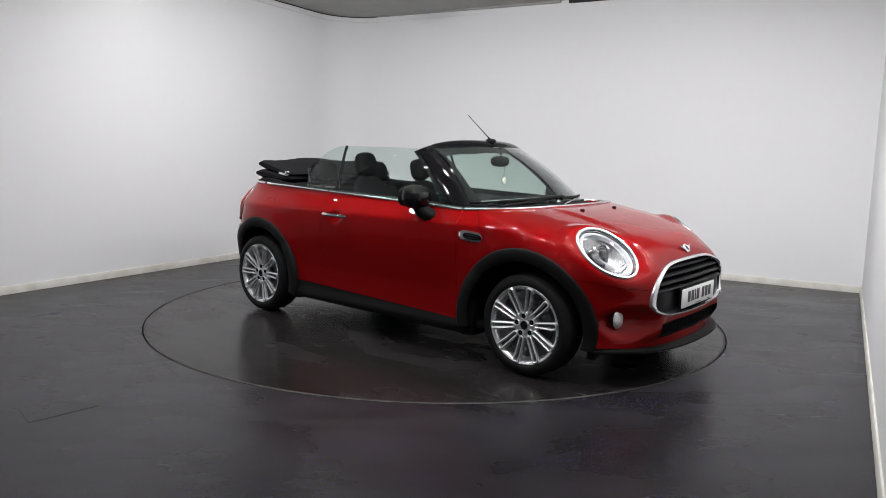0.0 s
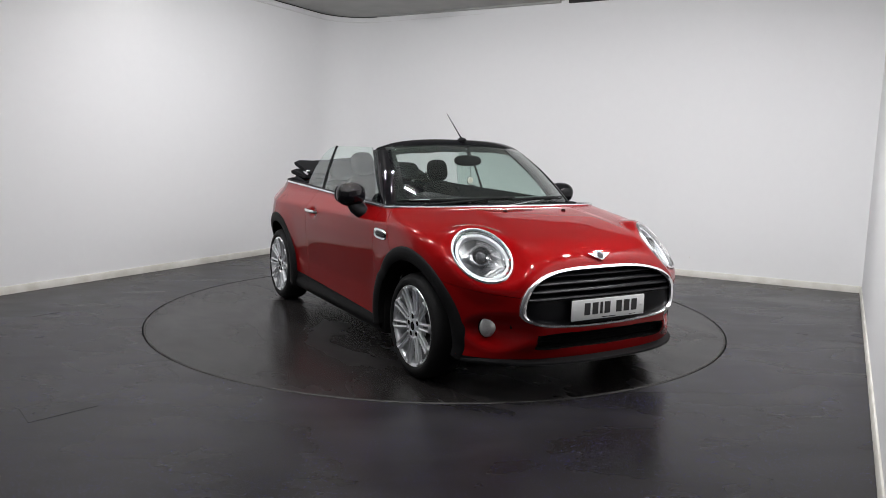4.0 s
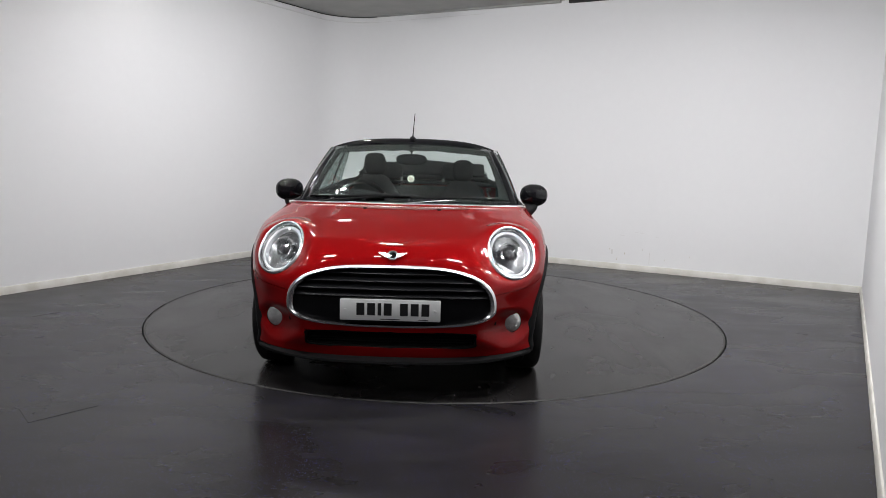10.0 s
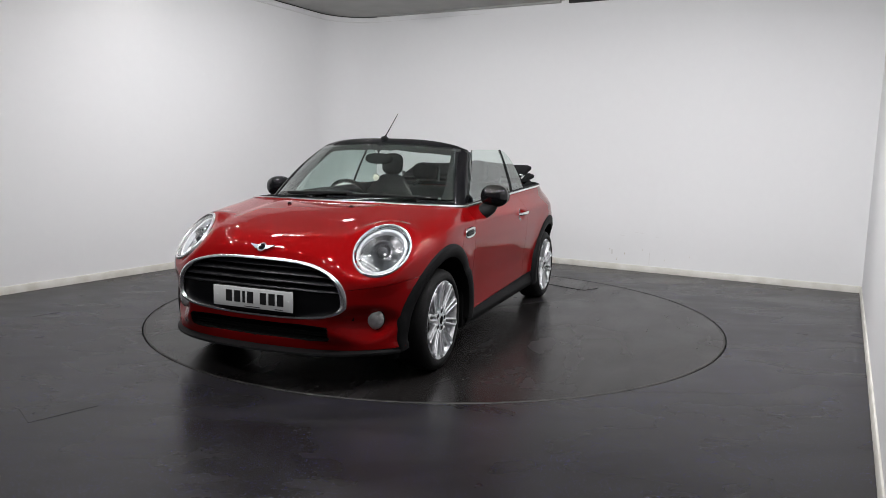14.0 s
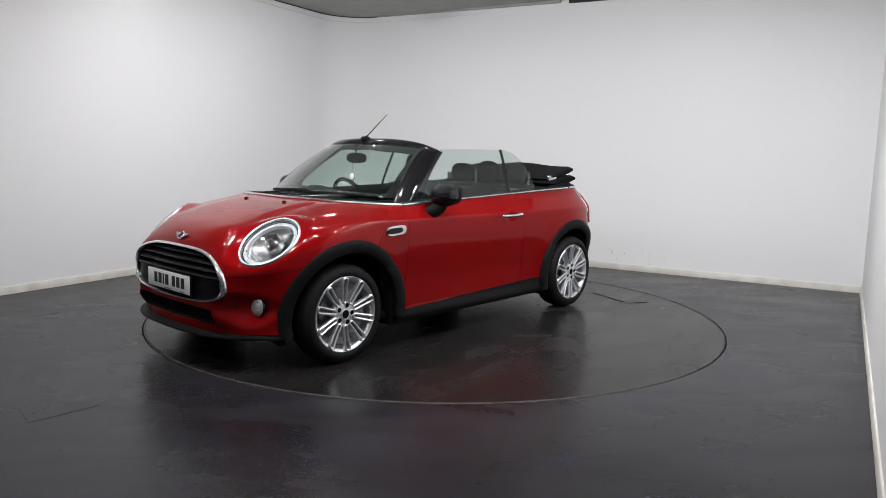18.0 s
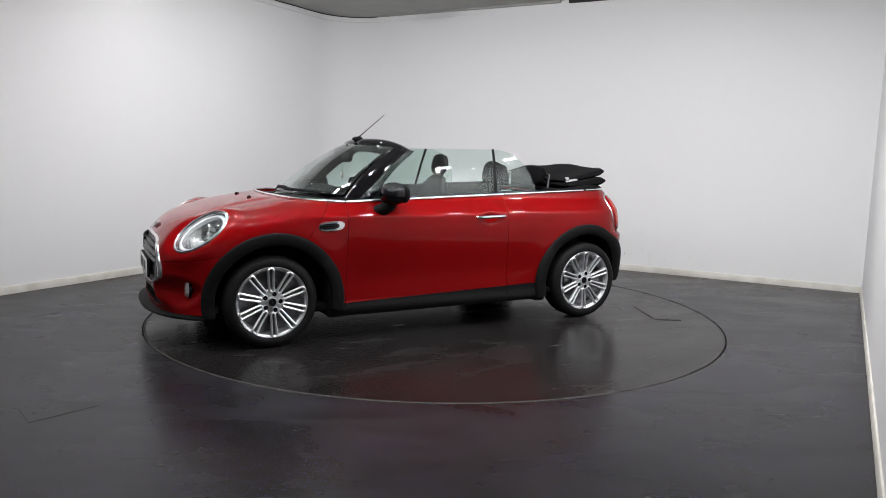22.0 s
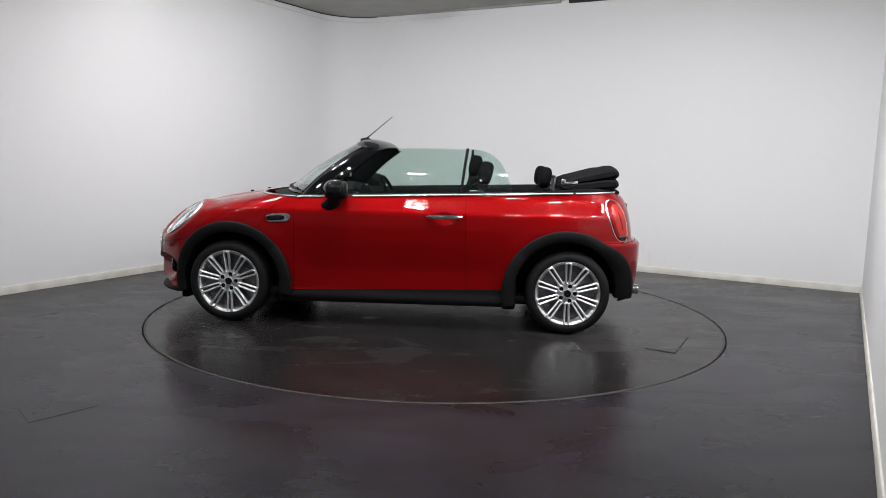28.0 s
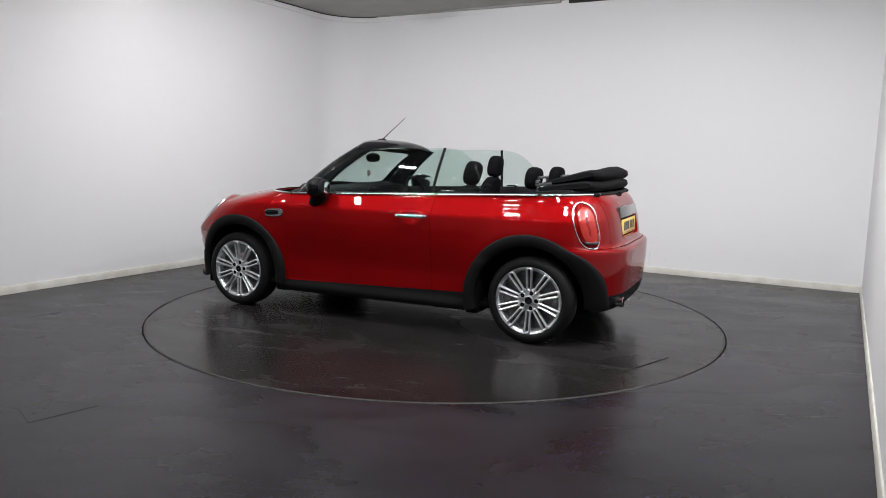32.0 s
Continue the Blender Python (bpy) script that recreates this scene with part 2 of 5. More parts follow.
def lathe(bm, profile, m=None, n=48, cap=False):
    """Profile of (radius, height) turned round local z, put at m."""
    m = m if m is not None else Matrix()
    loops = [[m @ Vector((r * math.cos(2 * math.pi * j / n), r * math.sin(2 * math.pi * j / n), h)) for j in range(n)] for r, h in profile]
    rings(bm, loops, True, cap)


def ball(bm, c, r, e=2.0, turn=None, nu=32, nv=16):
    """A superellipsoid with radii r and exponent e."""
    m = Matrix.Translation(c) @ (turn if turn is not None else Matrix())

    def pw(v):
        return math.copysign(abs(v) ** (2 / e), v)
    loops = []
    for i in range(1, nv):
        a = -math.pi / 2 + math.pi * i / nv
        loops.append([m @ Vector((r[0] * pw(math.cos(a)) * pw(math.cos(b)), r[1] * pw(math.cos(a)) * pw(math.sin(b)), r[2] * pw(math.sin(a))))
                      for b in (2 * math.pi * j / nu for j in range(nu))])
    rings(bm, loops)


def sheet(bm, f, nu, nv):
    """A grid of points f(u, v) for u, v in 0..1."""
    rings(bm, [[f(i / nu, j / nv) for i in range(nu + 1)] for j in range(nv + 1)], False, False)


def slab(bm, outline, depth):
    """A plate: outline points, pushed by the vector depth for its back."""
    a = [bm.verts.new(p) for p in outline]
    b = [bm.verts.new(Vector(p) + depth) for p in outline]
    bm.faces.new(a)
    bm.faces.new(b[::-1])
    for i in range(len(a)):
        j = (i + 1) % len(a)
        bm.faces.new((a[i], b[i], b[j], a[j]))


def along(axis, origin):
    """A pose whose local z points along axis."""
    return Matrix.Translation(origin) @ Vector(axis).to_track_quat("Z", "Y").to_matrix().to_4x4()


def curve(xs, ys):
    """A smooth monotone curve through points, as a function."""
    xs, ys = np.array(xs, float), np.array(ys, float)
    h, d = np.diff(xs), np.diff(ys) / np.diff(xs)
    t = np.zeros(len(xs))
    for i in range(1, len(xs) - 1):
        if d[i - 1] * d[i] > 0:
            w1, w2 = 2 * h[i] + h[i - 1], h[i] + 2 * h[i - 1]
            t[i] = (w1 + w2) / (w1 / d[i - 1] + w2 / d[i])
    t[0], t[-1] = d[0], d[-1]

    def at(x):
        x = min(max(x, xs[0]), xs[-1])
        i = min(max(int(np.searchsorted(xs, x)) - 1, 0), len(h) - 1)
        s = (x - xs[i]) / h[i]
        return float(ys[i] * (1 + 2 * s) * (1 - s) ** 2 + t[i] * h[i] * s * (1 - s) ** 2 + ys[i + 1] * s * s * (3 - 2 * s) + t[i + 1] * h[i] * s * s * (s - 1))
    return at


# ---------------------------------------------------------------- the room


def room_outline(r=0.55, n=14):
    """Corners of the room; the far left corner is a wide curve."""
    pts = [room(LEFT, FRONT)]
    for i in range(n + 1):
        a = math.pi - math.pi / 2 * i / n
        pts.append(room(LEFT + r + r * math.cos(a), BACK - r + r * math.sin(a)))
    pts += [room(RIGHT, BACK), room(RIGHT, FRONT)]
    return pts


def wall_strip(name, pts, z0, z1, depth, mat, label, category, **more):
    """An upright strip along plan points, with its thickness on the outer side."""
    bm = bmesh.new()
    loops = []
    for i, p in enumerate(pts):
        a, b = pts[max(i - 1, 0)], pts[min(i + 1, len(pts) - 1)]
        t = (b - a).normalized()
        n = Vector((-t.y, t.x, 0))
        loops.append([p + Vector((0, 0, z0)), p + Vector((0, 0, z1)), p + n * depth + Vector((0, 0, z1)), p + n * depth + Vector((0, 0, z0))])
    rings(bm, loops)
    return structure(name, bm, mat, label, category, **more)


def build_room():
    o = room_outline()
    mid = room(LEFT, -2.3)
    wall_strip("wall_left_and_back", [mid] + o[1:-1], 0.0, TOP + 0.1, 0.12, WALL, "white painted studio wall with a curved corner", "wall")
    mid_2 = room(RIGHT, -2.1)
    wall_strip("wall_right", [o[-2], mid_2], 0.0, TOP + 0.1, 0.12, WALL, "white painted studio side wall", "wall")
    # out of view: added dark so that the paint reflects less white
    wall_strip("wall_front", [mid_2, o[-1], o[0], mid], 0.0, TOP + 0.1, 0.12, DARK_WALL, "unseen dark grey wall added behind the camera to dim reflections", "wall")
    for name, pts in (("baseboard_1", [mid] + o[1:-1]), ("baseboard_2", [o[-2], mid_2])):
        bm = bmesh.new()
        loops = []
        for i, p in enumerate(pts):
            a, b = pts[max(i - 1, 0)], pts[min(i + 1, len(pts) - 1)]
            t = (b - a).normalized()
            n = Vector((t.y, -t.x, 0))
            loops.append([p + n * d + Vector((0, 0, z)) for d, z in ((0.001, 0.0), (0.016, 0.0), (0.016, 0.058), (0.010, 0.068), (0.001, 0.068))])
        rings(bm, loops)
        structure(name, bm, SKIRT, "cream painted low skirting board, slightly dirty", "skirting board")
    # picture rail line just below the ceiling
    bm = bmesh.new()
    pts = [mid] + o[1:-1]
    loops = []
    for i, p in enumerate(pts):
        a, b = pts[max(i - 1, 0)], pts[min(i + 1, len(pts) - 1)]
        t = (b - a).normalized()
        n = Vector((t.y, -t.x, 0))
        loops.append([p + n * d + Vector((0, 0, z)) for d, z in ((0.001, 3.000), (0.010, 3.004), (0.010, 3.050), (0.001, 3.054))])
    rings(bm, loops[:-1])
    gap = bmesh.new()
    loops = []
    for i, p in enumerate(pts[:-1]):
        a, b = pts[max(i - 1, 0)], pts[min(i + 1, len(pts) - 1)]
        t = (b - a).normalized()
        n = Vector((t.y, -t.x, 0))
        loops.append([p + n * d + Vector((0, 0, z)) for d, z in ((0.001, 3.060), (0.014, 3.060), (0.014, 3.069), (0.001, 3.069))])
    rings(gap, loops)
    joint = bmesh.new()
    loops = []
    far = pts[:-1] + [room(-1.2, BACK)]
    for i, p in enumerate(far):
        a, b = far[max(i - 1, 0)], far[min(i + 1, len(far) - 1)]
        t = (b - a).normalized()
        n = Vector((t.y, -t.x, 0))
        loops.append([p + n * d + Vector((0, 0, z)) for d, z in ((0.002, 2.9935), (0.006, 2.9935), (0.006, 2.997), (0.002, 2.997))])
    rings(joint, loops)
    structure("trim_joint", joint, SCUFF, "thin grey line below the wall's top band", "trim")
    structure("trim_line", gap, SHADOW_GAP, "dark joint between wall and ceiling", "trim")
    structure("trim_top", bm, WALL, "white band along the top of the wall", "trim")
    # scuffs on the back wall
    for u, z, w, h in ((0.98, 0.16, 0.006, 0.13), (0.86, 0.44, 0.10, 0.004), (0.66, 0.40, 0.05, 0.005), (1.06, 0.40, 0.03, 0.004), (0.55, 0.20, 0.02, 0.05)):
        bm = bmesh.new()
        box(bm, room(u, BACK - 0.0015, z), (w, 0.002, h), 0.0, pose(0, 0, 0, 0, 0, ROOM_TURN))
        structure("wall_scuff", bm, SCUFF, "faint grey scuff mark on the white wall", "scuff mark")
    for u, z, r in ((0.52, 0.23, 0.010), (0.70, 0.19, 0.013), (0.90, 0.25, 0.009), (0.61, 0.12, 0.016), (1.15, 0.15, 0.010), (1.42, 0.21, 0.008)):
        bm = bmesh.new()
        centre = room(u, BACK - 0.001, z)
        ring = []
        for k in range(14):
            a = 2 * math.pi * k / 14
            q = r * (0.6 + 0.5 * noise.noise(Vector((u * 9 + math.cos(a), math.sin(a), z * 5))))
            ring.append(centre + U * q * math.cos(a) * 0.7 + Vector((0, 0, q * math.sin(a) * 1.8)))
        slab(bm, ring, V * 0.0008)
        structure("wall_smudge", bm, DIRT, "faint brown dirt smudge low on the white wall", "smudge")
    bm = bmesh.new()
    slab(bm, [p + Vector((0, 0, TOP + 0.002)) for p in o], Vector((0, 0, 0.1)))
    structure("ceiling", bm, CEILING, "grey painted flat ceiling", "ceiling")
    bm = bmesh.new()
    box(bm, room(1.45, BACK - 0.02, TOP - 0.02), (3.1, 0.03, 0.035), 0.003, pose(0, 0, 0, 0, 0, ROOM_TURN))
    structure("trim_gap", bm, SHADOW_GAP, "dark shadow gap under the ceiling edge", "trim")
    bm = bmesh.new()
    loops = []
    for k in range(25):
        u = -2.75 + 2.55 * k / 24
        sag = TOP - 0.010 - 0.016 * (k / 24) ** 0.8
        loops.append([room(u, BACK - d, z) for d, z in ((0.001, sag), (0.030, sag), (0.042, sag + 0.006), (0.042, TOP + 0.001), (0.001, TOP + 0.001))])
    rings(bm, loops)
    structure("trim_edge", bm, CEILING, "grey lower edge of the ceiling along the wall", "trim")
    # floor with a round hole for the turntable
    angles = sorted([2 * math.pi * i / 256 for i in range(256)] + [math.atan2(p.y, p.x) % (2 * math.pi) for p in (room(LEFT, FRONT), room(RIGHT, FRONT), room(RIGHT, BACK), room(LEFT, BACK))])
    bm = bmesh.new()
    loops = []
    for a in angles:
        d = Vector((math.cos(a), math.sin(a), 0))
        du, dv = d.dot(U), d.dot(V)
        k = min((RIGHT + 0.1) / du if du > 0 else (LEFT - 0.1) / du if du < 0 else 99, (BACK + 0.1) / dv if dv > 0 else (FRONT - 0.1) / dv if dv < 0 else 99)
        r = TABLE_R + 0.0055
        loops.append([d * r + Vector((0, 0, -0.05)), d * r + Vector((0, 0, -0.003)), d * (r + 0.003), d * k])
    loops.append(loops[0])
    rings(bm, loops, False, False)
    bmesh.ops.remove_doubles(bm, verts=bm.verts[:], dist=1e-6)
    structure("floor", bm, FLOOR, "dark speckled vinyl studio floor with a satin sheen", "floor")
    bm = bmesh.new()
    lathe(bm, [(0.001, -0.06), (TABLE_R + 0.3, -0.06)], None, 64)
    structure("ground", bm, SHADOW_GAP, "dark pit floor under the turntable", "floor")


def floor_hatch(name, corners, z, joint):
    bm = bmesh.new()
    slab(bm, [Vector((*c, z)) for c in corners], Vector((0, 0, 0.0010)))
    rim = finish(name, bm, SHADOW_GAP)
    bm = bmesh.new()
    # the panel lies against two sides and leaves the joint open along the other two
    a, b, c, d = (Vector(q) for q in corners)
    to_c, to_b = (c - b).normalized() * joint, (b - a).normalized() * joint
    inner = [a + to_c + to_b, b + to_c, c + (a - c).normalized() * 0.002, d + to_b]
    slab(bm, [Vector((*q, z + 0.0003)) for q in inner], Vector((0, 0, 0.0012)))
    part("panel", bm, FLOOR, rim)
    return rim


def build_turntable():
    bm = bmesh.new()
    lathe(bm, [(0.001, -0.05), (TABLE_R - 0.0055, -0.05), (TABLE_R - 0.0055, -0.003), (TABLE_R - 0.0085, 0.0), (0.001, 0.0)], None, 256)
    table = tagged(finish("turntable", bm, TABLE_VINYL), "round dark vinyl-covered car turntable flush with the floor", "turntable")
    bm = bmesh.new()
    lathe(bm, [(TABLE_R - 0.0053, -0.045), (TABLE_R - 0.0028, -0.0022), (TABLE_R - 0.0065, 0.0006), (TABLE_R - 0.0180, 0.0004)], None, 256)
    part("table_rim", bm, RIM_EDGE, table, "worn grey edge of the turntable")
    # a thin cover plate that stands a little proud of the vinyl, with a dark edge
    corners = [Vector(c) for c in ((-1.50, 0.935), (-1.683, 1.03), (-1.915, 0.50), (-1.69, 0.46))]
    mid = sum(corners, Vector((0, 0))) / 4
    bm = bmesh.new()
    rings(bm, [[Vector((*(mid + (c - mid) * k), z)) for c in corners] for k, z in ((1.0, 0.0002), (1.0, 0.0044))], True, False)
    plate = part("cover_plate", bm, SHADOW_GAP, table, "thin dark-edged cover plate on the turntable")
    bm = bmesh.new()
    rings(bm, [[Vector((*(mid + (c - mid) * k), z)) for c in corners] for k, z in ((0.996, 0.0030), (0.996, 0.0048))], True, True)
    part("plate_top", bm, TABLE_VINYL, plate, "dark vinyl top of the cover plate")
    return table


build_room()
turntable = build_turntable()
tagged(floor_hatch("floor_hatch", [(-2.013, -2.432), (-1.873, -2.602), (-1.66, -2.36), (-1.902, -2.219)], 0.0002, 0.0045), "square dark access cover set in the vinyl floor", "floor hatch")


def floor_cut():
    """A short open joint in the vinyl beside the wall."""
    bm = bmesh.new()
    slab(bm, [Vector((*c, 0.0003)) for c in ((-3.015, -0.530), (-3.006, -0.535), (-2.950, -0.440), (-2.888, -0.362), (-2.896, -0.357), (-2.960, -0.434))], Vector((0, 0, 0.0008)))
    structure("floor_joint", bm, SHADOW_GAP, "short dark open joint in the vinyl floor", "floor joint")


floor_cut()


def ceiling_lights():
    first = None
    for u, v, watts, tilt, side in PANELS:
        m = flood_pose(u, v, tilt, side)
        if first is None:
            bm = bmesh.new()
            for dx, dy, sx, sy in ((0, LED_D / 2 + 0.014, LED_W + 0.052, 0.024), (0, -LED_D / 2 - 0.014, LED_W + 0.052, 0.024), (LED_W / 2 + 0.014, 0, 0.024, LED_D), (-LED_W / 2 - 0.014, 0, 0.024, LED_D)):
                box(bm, Vector((dx, dy, 0.012)), (sx, sy, 0.04), 0.004)
            box(bm, Vector((0, 0, 0.036)), (LED_W + 0.05, LED_D + 0.05, 0.02), 0.004)
            first = finish("ceiling_flood_light", bm, FIXTURE)
            tagged(first, "small white rectangular ceiling flood light, switched on; some are added unseen as fill", "ceiling light", "ceiling flood lights")
            bm = bmesh.new()
            tube(bm, [(0, 0, 0.03), (0, 0, 0.085)], 0.012, 8)
            part("stem", bm, FIXTURE, first)
            first.matrix_basis = m
            lit = first
        else:
            lit = copy_thing(first, m)
        if tilt > 45:
            # unseen flap added to keep a wall-washing flood off the ceiling
            bm = bmesh.new()
            box(bm, (0, -LED_D / 2 - 0.030, -0.022), (LED_W + 0.052, 0.004, 0.10), 0.001)
            part("added_light_flap", bm, FIXTURE, lit, "thin white flap added unseen to block light from the ceiling")
    first = None
    spots = [(3.0 * math.cos(radians(a)), 3.25 * math.sin(radians(a))) for a in range(-176, 14, 8)]
    for u, v in spots:
        if first is None:
            bm = bmesh.new()
            lathe(bm, [(0.030, 0.0), (0.055, 0.0), (0.058, 0.01), (0.058, 0.05), (0.030, 0.05)], None, 20)
            first = finish("downlight", bm, FIXTURE)
            tagged(first, "small round white ceiling downlight, switched on", "downlight", "ceiling downlights")
            bm = bmesh.new()
            lathe(bm, [(0.0305, 0.008), (0.001, 0.006)], None, 20)
            part("bulb", bm, LED, first, "glowing lamp disc")
            first.matrix_basis = Matrix.Translation(room(u, v, TOP - 0.05))
        else:
            copy_thing(first, Matrix.Translation(room(u, v, TOP - 0.05)))


ceiling_lights()

# ---------------------------------------------------------------- the car: form of its skin
# Car space: x forwards, y to the car's left, z up from the floor; the turntable's axis stands at x = 0.
Z = [0.17, 0.22, 0.28, 0.40, 0.55, 0.64, 0.70, 0.743, 0.82, 0.885, 0.925, 0.955, 0.985, 1.03]
nose = curve(Z, [2.160, 2.176, 2.184, 2.190, 2.190, 2.162, 2.134, 2.104, 1.995, 1.780, 1.575, 1.390, 1.080, 1.010])
half_width = curve([0.17, 0.22, 0.28, 0.40, 0.55, 0.64, 0.70, 0.743, 0.82, 0.846, 0.862, 0.880, 0.925, 0.955, 0.985, 1.03],
                   [0.812, 0.834, 0.820, 0.819, 0.834, 0.845, 0.849, 0.851, 0.8485, 0.8455, 0.838, 0.8245, 0.788, 0.765, 0.752, 0.738])
turn_x = curve(Z, [1.60, 1.60, 1.60, 1.60, 1.58, 1.55, 1.52, 1.48, 1.34, 1.18, 1.05, 1.00, 1.00, 1.00])
nose_n = curve(Z, [2.5, 2.5, 2.5, 2.5, 2.5, 2.5, 2.5, 2.5, 2.7, 2.7, 2.6, 2.5, 2.4, 2.2])
tail = curve([0.17, 0.22, 0.28, 0.40, 0.55, 0.635, 0.655, 0.670, 0.685, 0.743, 0.82, 0.885, 0.925, 0.955, 0.985, 1.03],
             [-1.44, -1.505, -1.545, -1.566, -1.577, -1.577, -1.570, -1.542, -1.515, -1.504, -1.490, -1.475, -1.462, -1.450, -1.430, -1.380])
tail_n = curve(Z, [3.4, 3.7, 3.9, 3.9, 3.9, 3.9, 4.0, 4.0, 4.0, 4.0, 4.0, 4.0, 4.0, 4.0])
REAR_X = -0.70
AXLE_F, AXLE_R, HUB_Z = 1.499, -0.996, 0.303


def belt(x):
    return 0.939 + (1.0 - x) * 0.036


def cowl(y):
    return 1.36 - 0.36 * (abs(y) / 0.76) ** 2


def smooth(a, b, x):
    k = min(max((x - a) / (b - a), 0.0), 1.0)
    return k * k * (3 - 2 * k)


def pad(y, z):
    """The nose stays flat out to the grille's ends before it turns into the flank."""
    return 0.046 * math.exp(-((abs(y) - 0.50) / 0.16) ** 2) * smooth(0.24, 0.33, z) * (1 - smooth(0.62, 0.78, z))


def skin_front(phi, z):
    n, a = nose_n(z), nose(z) - turn_x(z)
    y = half_width(z) * max(math.sin(phi), 0.0) ** (2 / n)
    return Vector((turn_x(z) + a * max(math.cos(phi), 0.0) ** (2 / n) + pad(y, z) * max(math.cos(phi), 0.0) ** 0.5, y, z))


def skin_rear(phi, z):
    n, a = tail_n(z), REAR_X - tail(z)
    return Vector((REAR_X - a * max(math.cos(phi), 0.0) ** (2 / n), half_width(z) * max(math.sin(phi), 0.0) ** (2 / n), z))


def skin_y(x, z):
    """Half width of the skin at x and z."""
    if x > turn_x(z):
        n, s = nose_n(z), (x - turn_x(z)) / (nose(z) - turn_x(z))
    elif x < REAR_X:
        n, s = tail_n(z), (REAR_X - x) / (REAR_X - tail(z))
    else:
        return half_width(z)
    return half_width(z) * max(1 - min(s, 1.0) ** n, 0.0) ** (1 / n)


def skin_x(y, z):
    """Front of the skin at y and z."""
    n = nose_n(z)
    k = max(1 - min(abs(y) / half_width(z), 1.0) ** n, 0.0)
    return turn_x(z) + (nose(z) - turn_x(z)) * k ** (1 / n) + pad(y, z) * k ** 0.25


def tail_x(y, z):
    n = tail_n(z)
    return REAR_X - (REAR_X - tail(z)) * max(1 - min(abs(y) / half_width(z), 1.0) ** n, 0.0) ** (1 / n)


def flare(x, z):
    """How far the skin swells over the wheel arches."""
    out = 0.0
    for ax in (AXLE_F - 0.022, AXLE_R + 0.018):
        r = math.hypot(x - ax, z - HUB_Z)
        out += 0.011 * math.exp(-(max(r - 0.45, 0.0) / 0.085) ** 2)
    return out * min(max((z - 0.2) / 0.2, 0.0), 1.0) * min(max((2.05 - x) / 0.25, 0.0), 1.0)


def columns():
    """Functions of z for upright lines on the left half, from nose to tail."""
    out = []
    for i in range(45):
        phi = math.pi / 2 * (i / 44) ** 1.25
        out.append(("f", lambda z, phi=phi: skin_front(phi, z)))
    for i in range(1, 110):
        k = i / 110
        out.append(("m", lambda z, k=k: Vector((turn_x(z) * (1 - k) + REAR_X * k, half_width(z), z))))
    phis = [math.pi / 2 * (1 - i / 2000) for i in range(2001)]
    pts = [skin_rear(q, 0.62) for q in phis]
    run = np.concatenate([[0], np.cumsum([(b - a).length for a, b in zip(pts, pts[1:])])])
    for i in range(45):
        phi = float(np.interp(run[-1] * i / 44, run, phis))
        out.append(("r", lambda z, phi=phi: skin_rear(phi, z)))
    return out


def top_of(kind, f):
    z = 0.80
    while z < 1.03:
        p = f(z)
        if kind == "f":
            if p.x < cowl(p.y) or z > 0.939 + 0.05 * (p.x - 1.0):
                break
        elif kind == "m":
            if z > belt(p.x):
                break
        elif z > min(belt(p.x), 1.022):
            break
        z += 0.0005
    return z


ROWS = 76


def low_edge(x):
    """Bottom of the skin: chin, sills and rear valance."""
    if x > 1.2:
        return 0.172 + 0.036 * min((x - 1.2) / 0.8, 1.0)
    if x < -0.75:
        return 0.188 + 0.05 * min((-0.75 - x) / 0.6, 1.0)
    return 0.172 + 0.008 * (1.2 - x)


BELT_LINE = []


def shell():
    """The whole outer skin as one band round the car."""
    half = []
    for kind, f in columns():
        z1 = top_of(kind, f)
        zs = np.linspace(low_edge(f(0.3).x), z1, 260)
        pts = [f(z) for z in zs]
        run = np.concatenate([[0], np.cumsum([(b - a).length for a, b in zip(pts, pts[1:])])])
        half.append([f(float(np.interp(run[-1] * j / ROWS, run, zs))) for j in range(ROWS + 1)])
    for col in half:
        for p in col:
            # raised middle of the bonnet with a soft step at its edges
            w = 0.33 + 0.10 * (p.x - 1.0)
            k = min(max((w - p.y) / 0.085 + 0.5, 0.0), 1.0)
            fade = min(max((p.z - 0.80) / 0.08, 0.0), 1.0) * smooth(0.0, 0.22, p.x - cowl(p.y)) * min(max((1.95 - p.x) / 0.3, 0.0), 1.0)
            p.z += 0.009 * k * k * (3 - 2 * k) * fade
            if p.y > 0.5:
                p.y += flare(p.x, p.z)
                # bowl behind the door handle
                d = math.hypot((p.x + 0.10) / 0.085, (p.z - 0.822) / 0.048)
                p.y -= 0.020 * max(1 - d * d, 0.0) ** 1.3
            # hollow round the fog lamp, under a soft brow
            if p.x > 1.5 and p.z < 0.55:
                d = math.hypot((p.y - 0.605) / 0.152, (p.z - 0.385) / (0.085 if p.z > 0.385 else 0.12))
                p.x -= 0.078 * max(1 - d * d, 0.0) ** 1.2
    BELT_LINE.extend(c[-1].copy() for c in half)
    loop = half + [[Vector((p.x, -p.y, p.z)) for p in c] for c in half[-2:0:-1]]
    bm = bmesh.new()
    rows = [[bm.verts.new(p) for p in c] for c in loop]
    for i in range(len(rows)):
        a, b = rows[i], rows[(i + 1) % len(rows)]
        for j in range(ROWS):
            bm.faces.new((a[j], b[j], b[j + 1], a[j + 1]))
    bmesh.ops.recalc_face_normals(bm, faces=bm.faces[:])
    bm.faces.ensure_lookup_table()
    side = [f for f in bm.faces if f.calc_center_median().y > 0.7]
    if sum(f.normal.y for f in side) < 0:
        bmesh.ops.reverse_faces(bm, faces=bm.faces[:])
    return bm


LAMP_C = Vector((1.902, 0.630, 0.752))
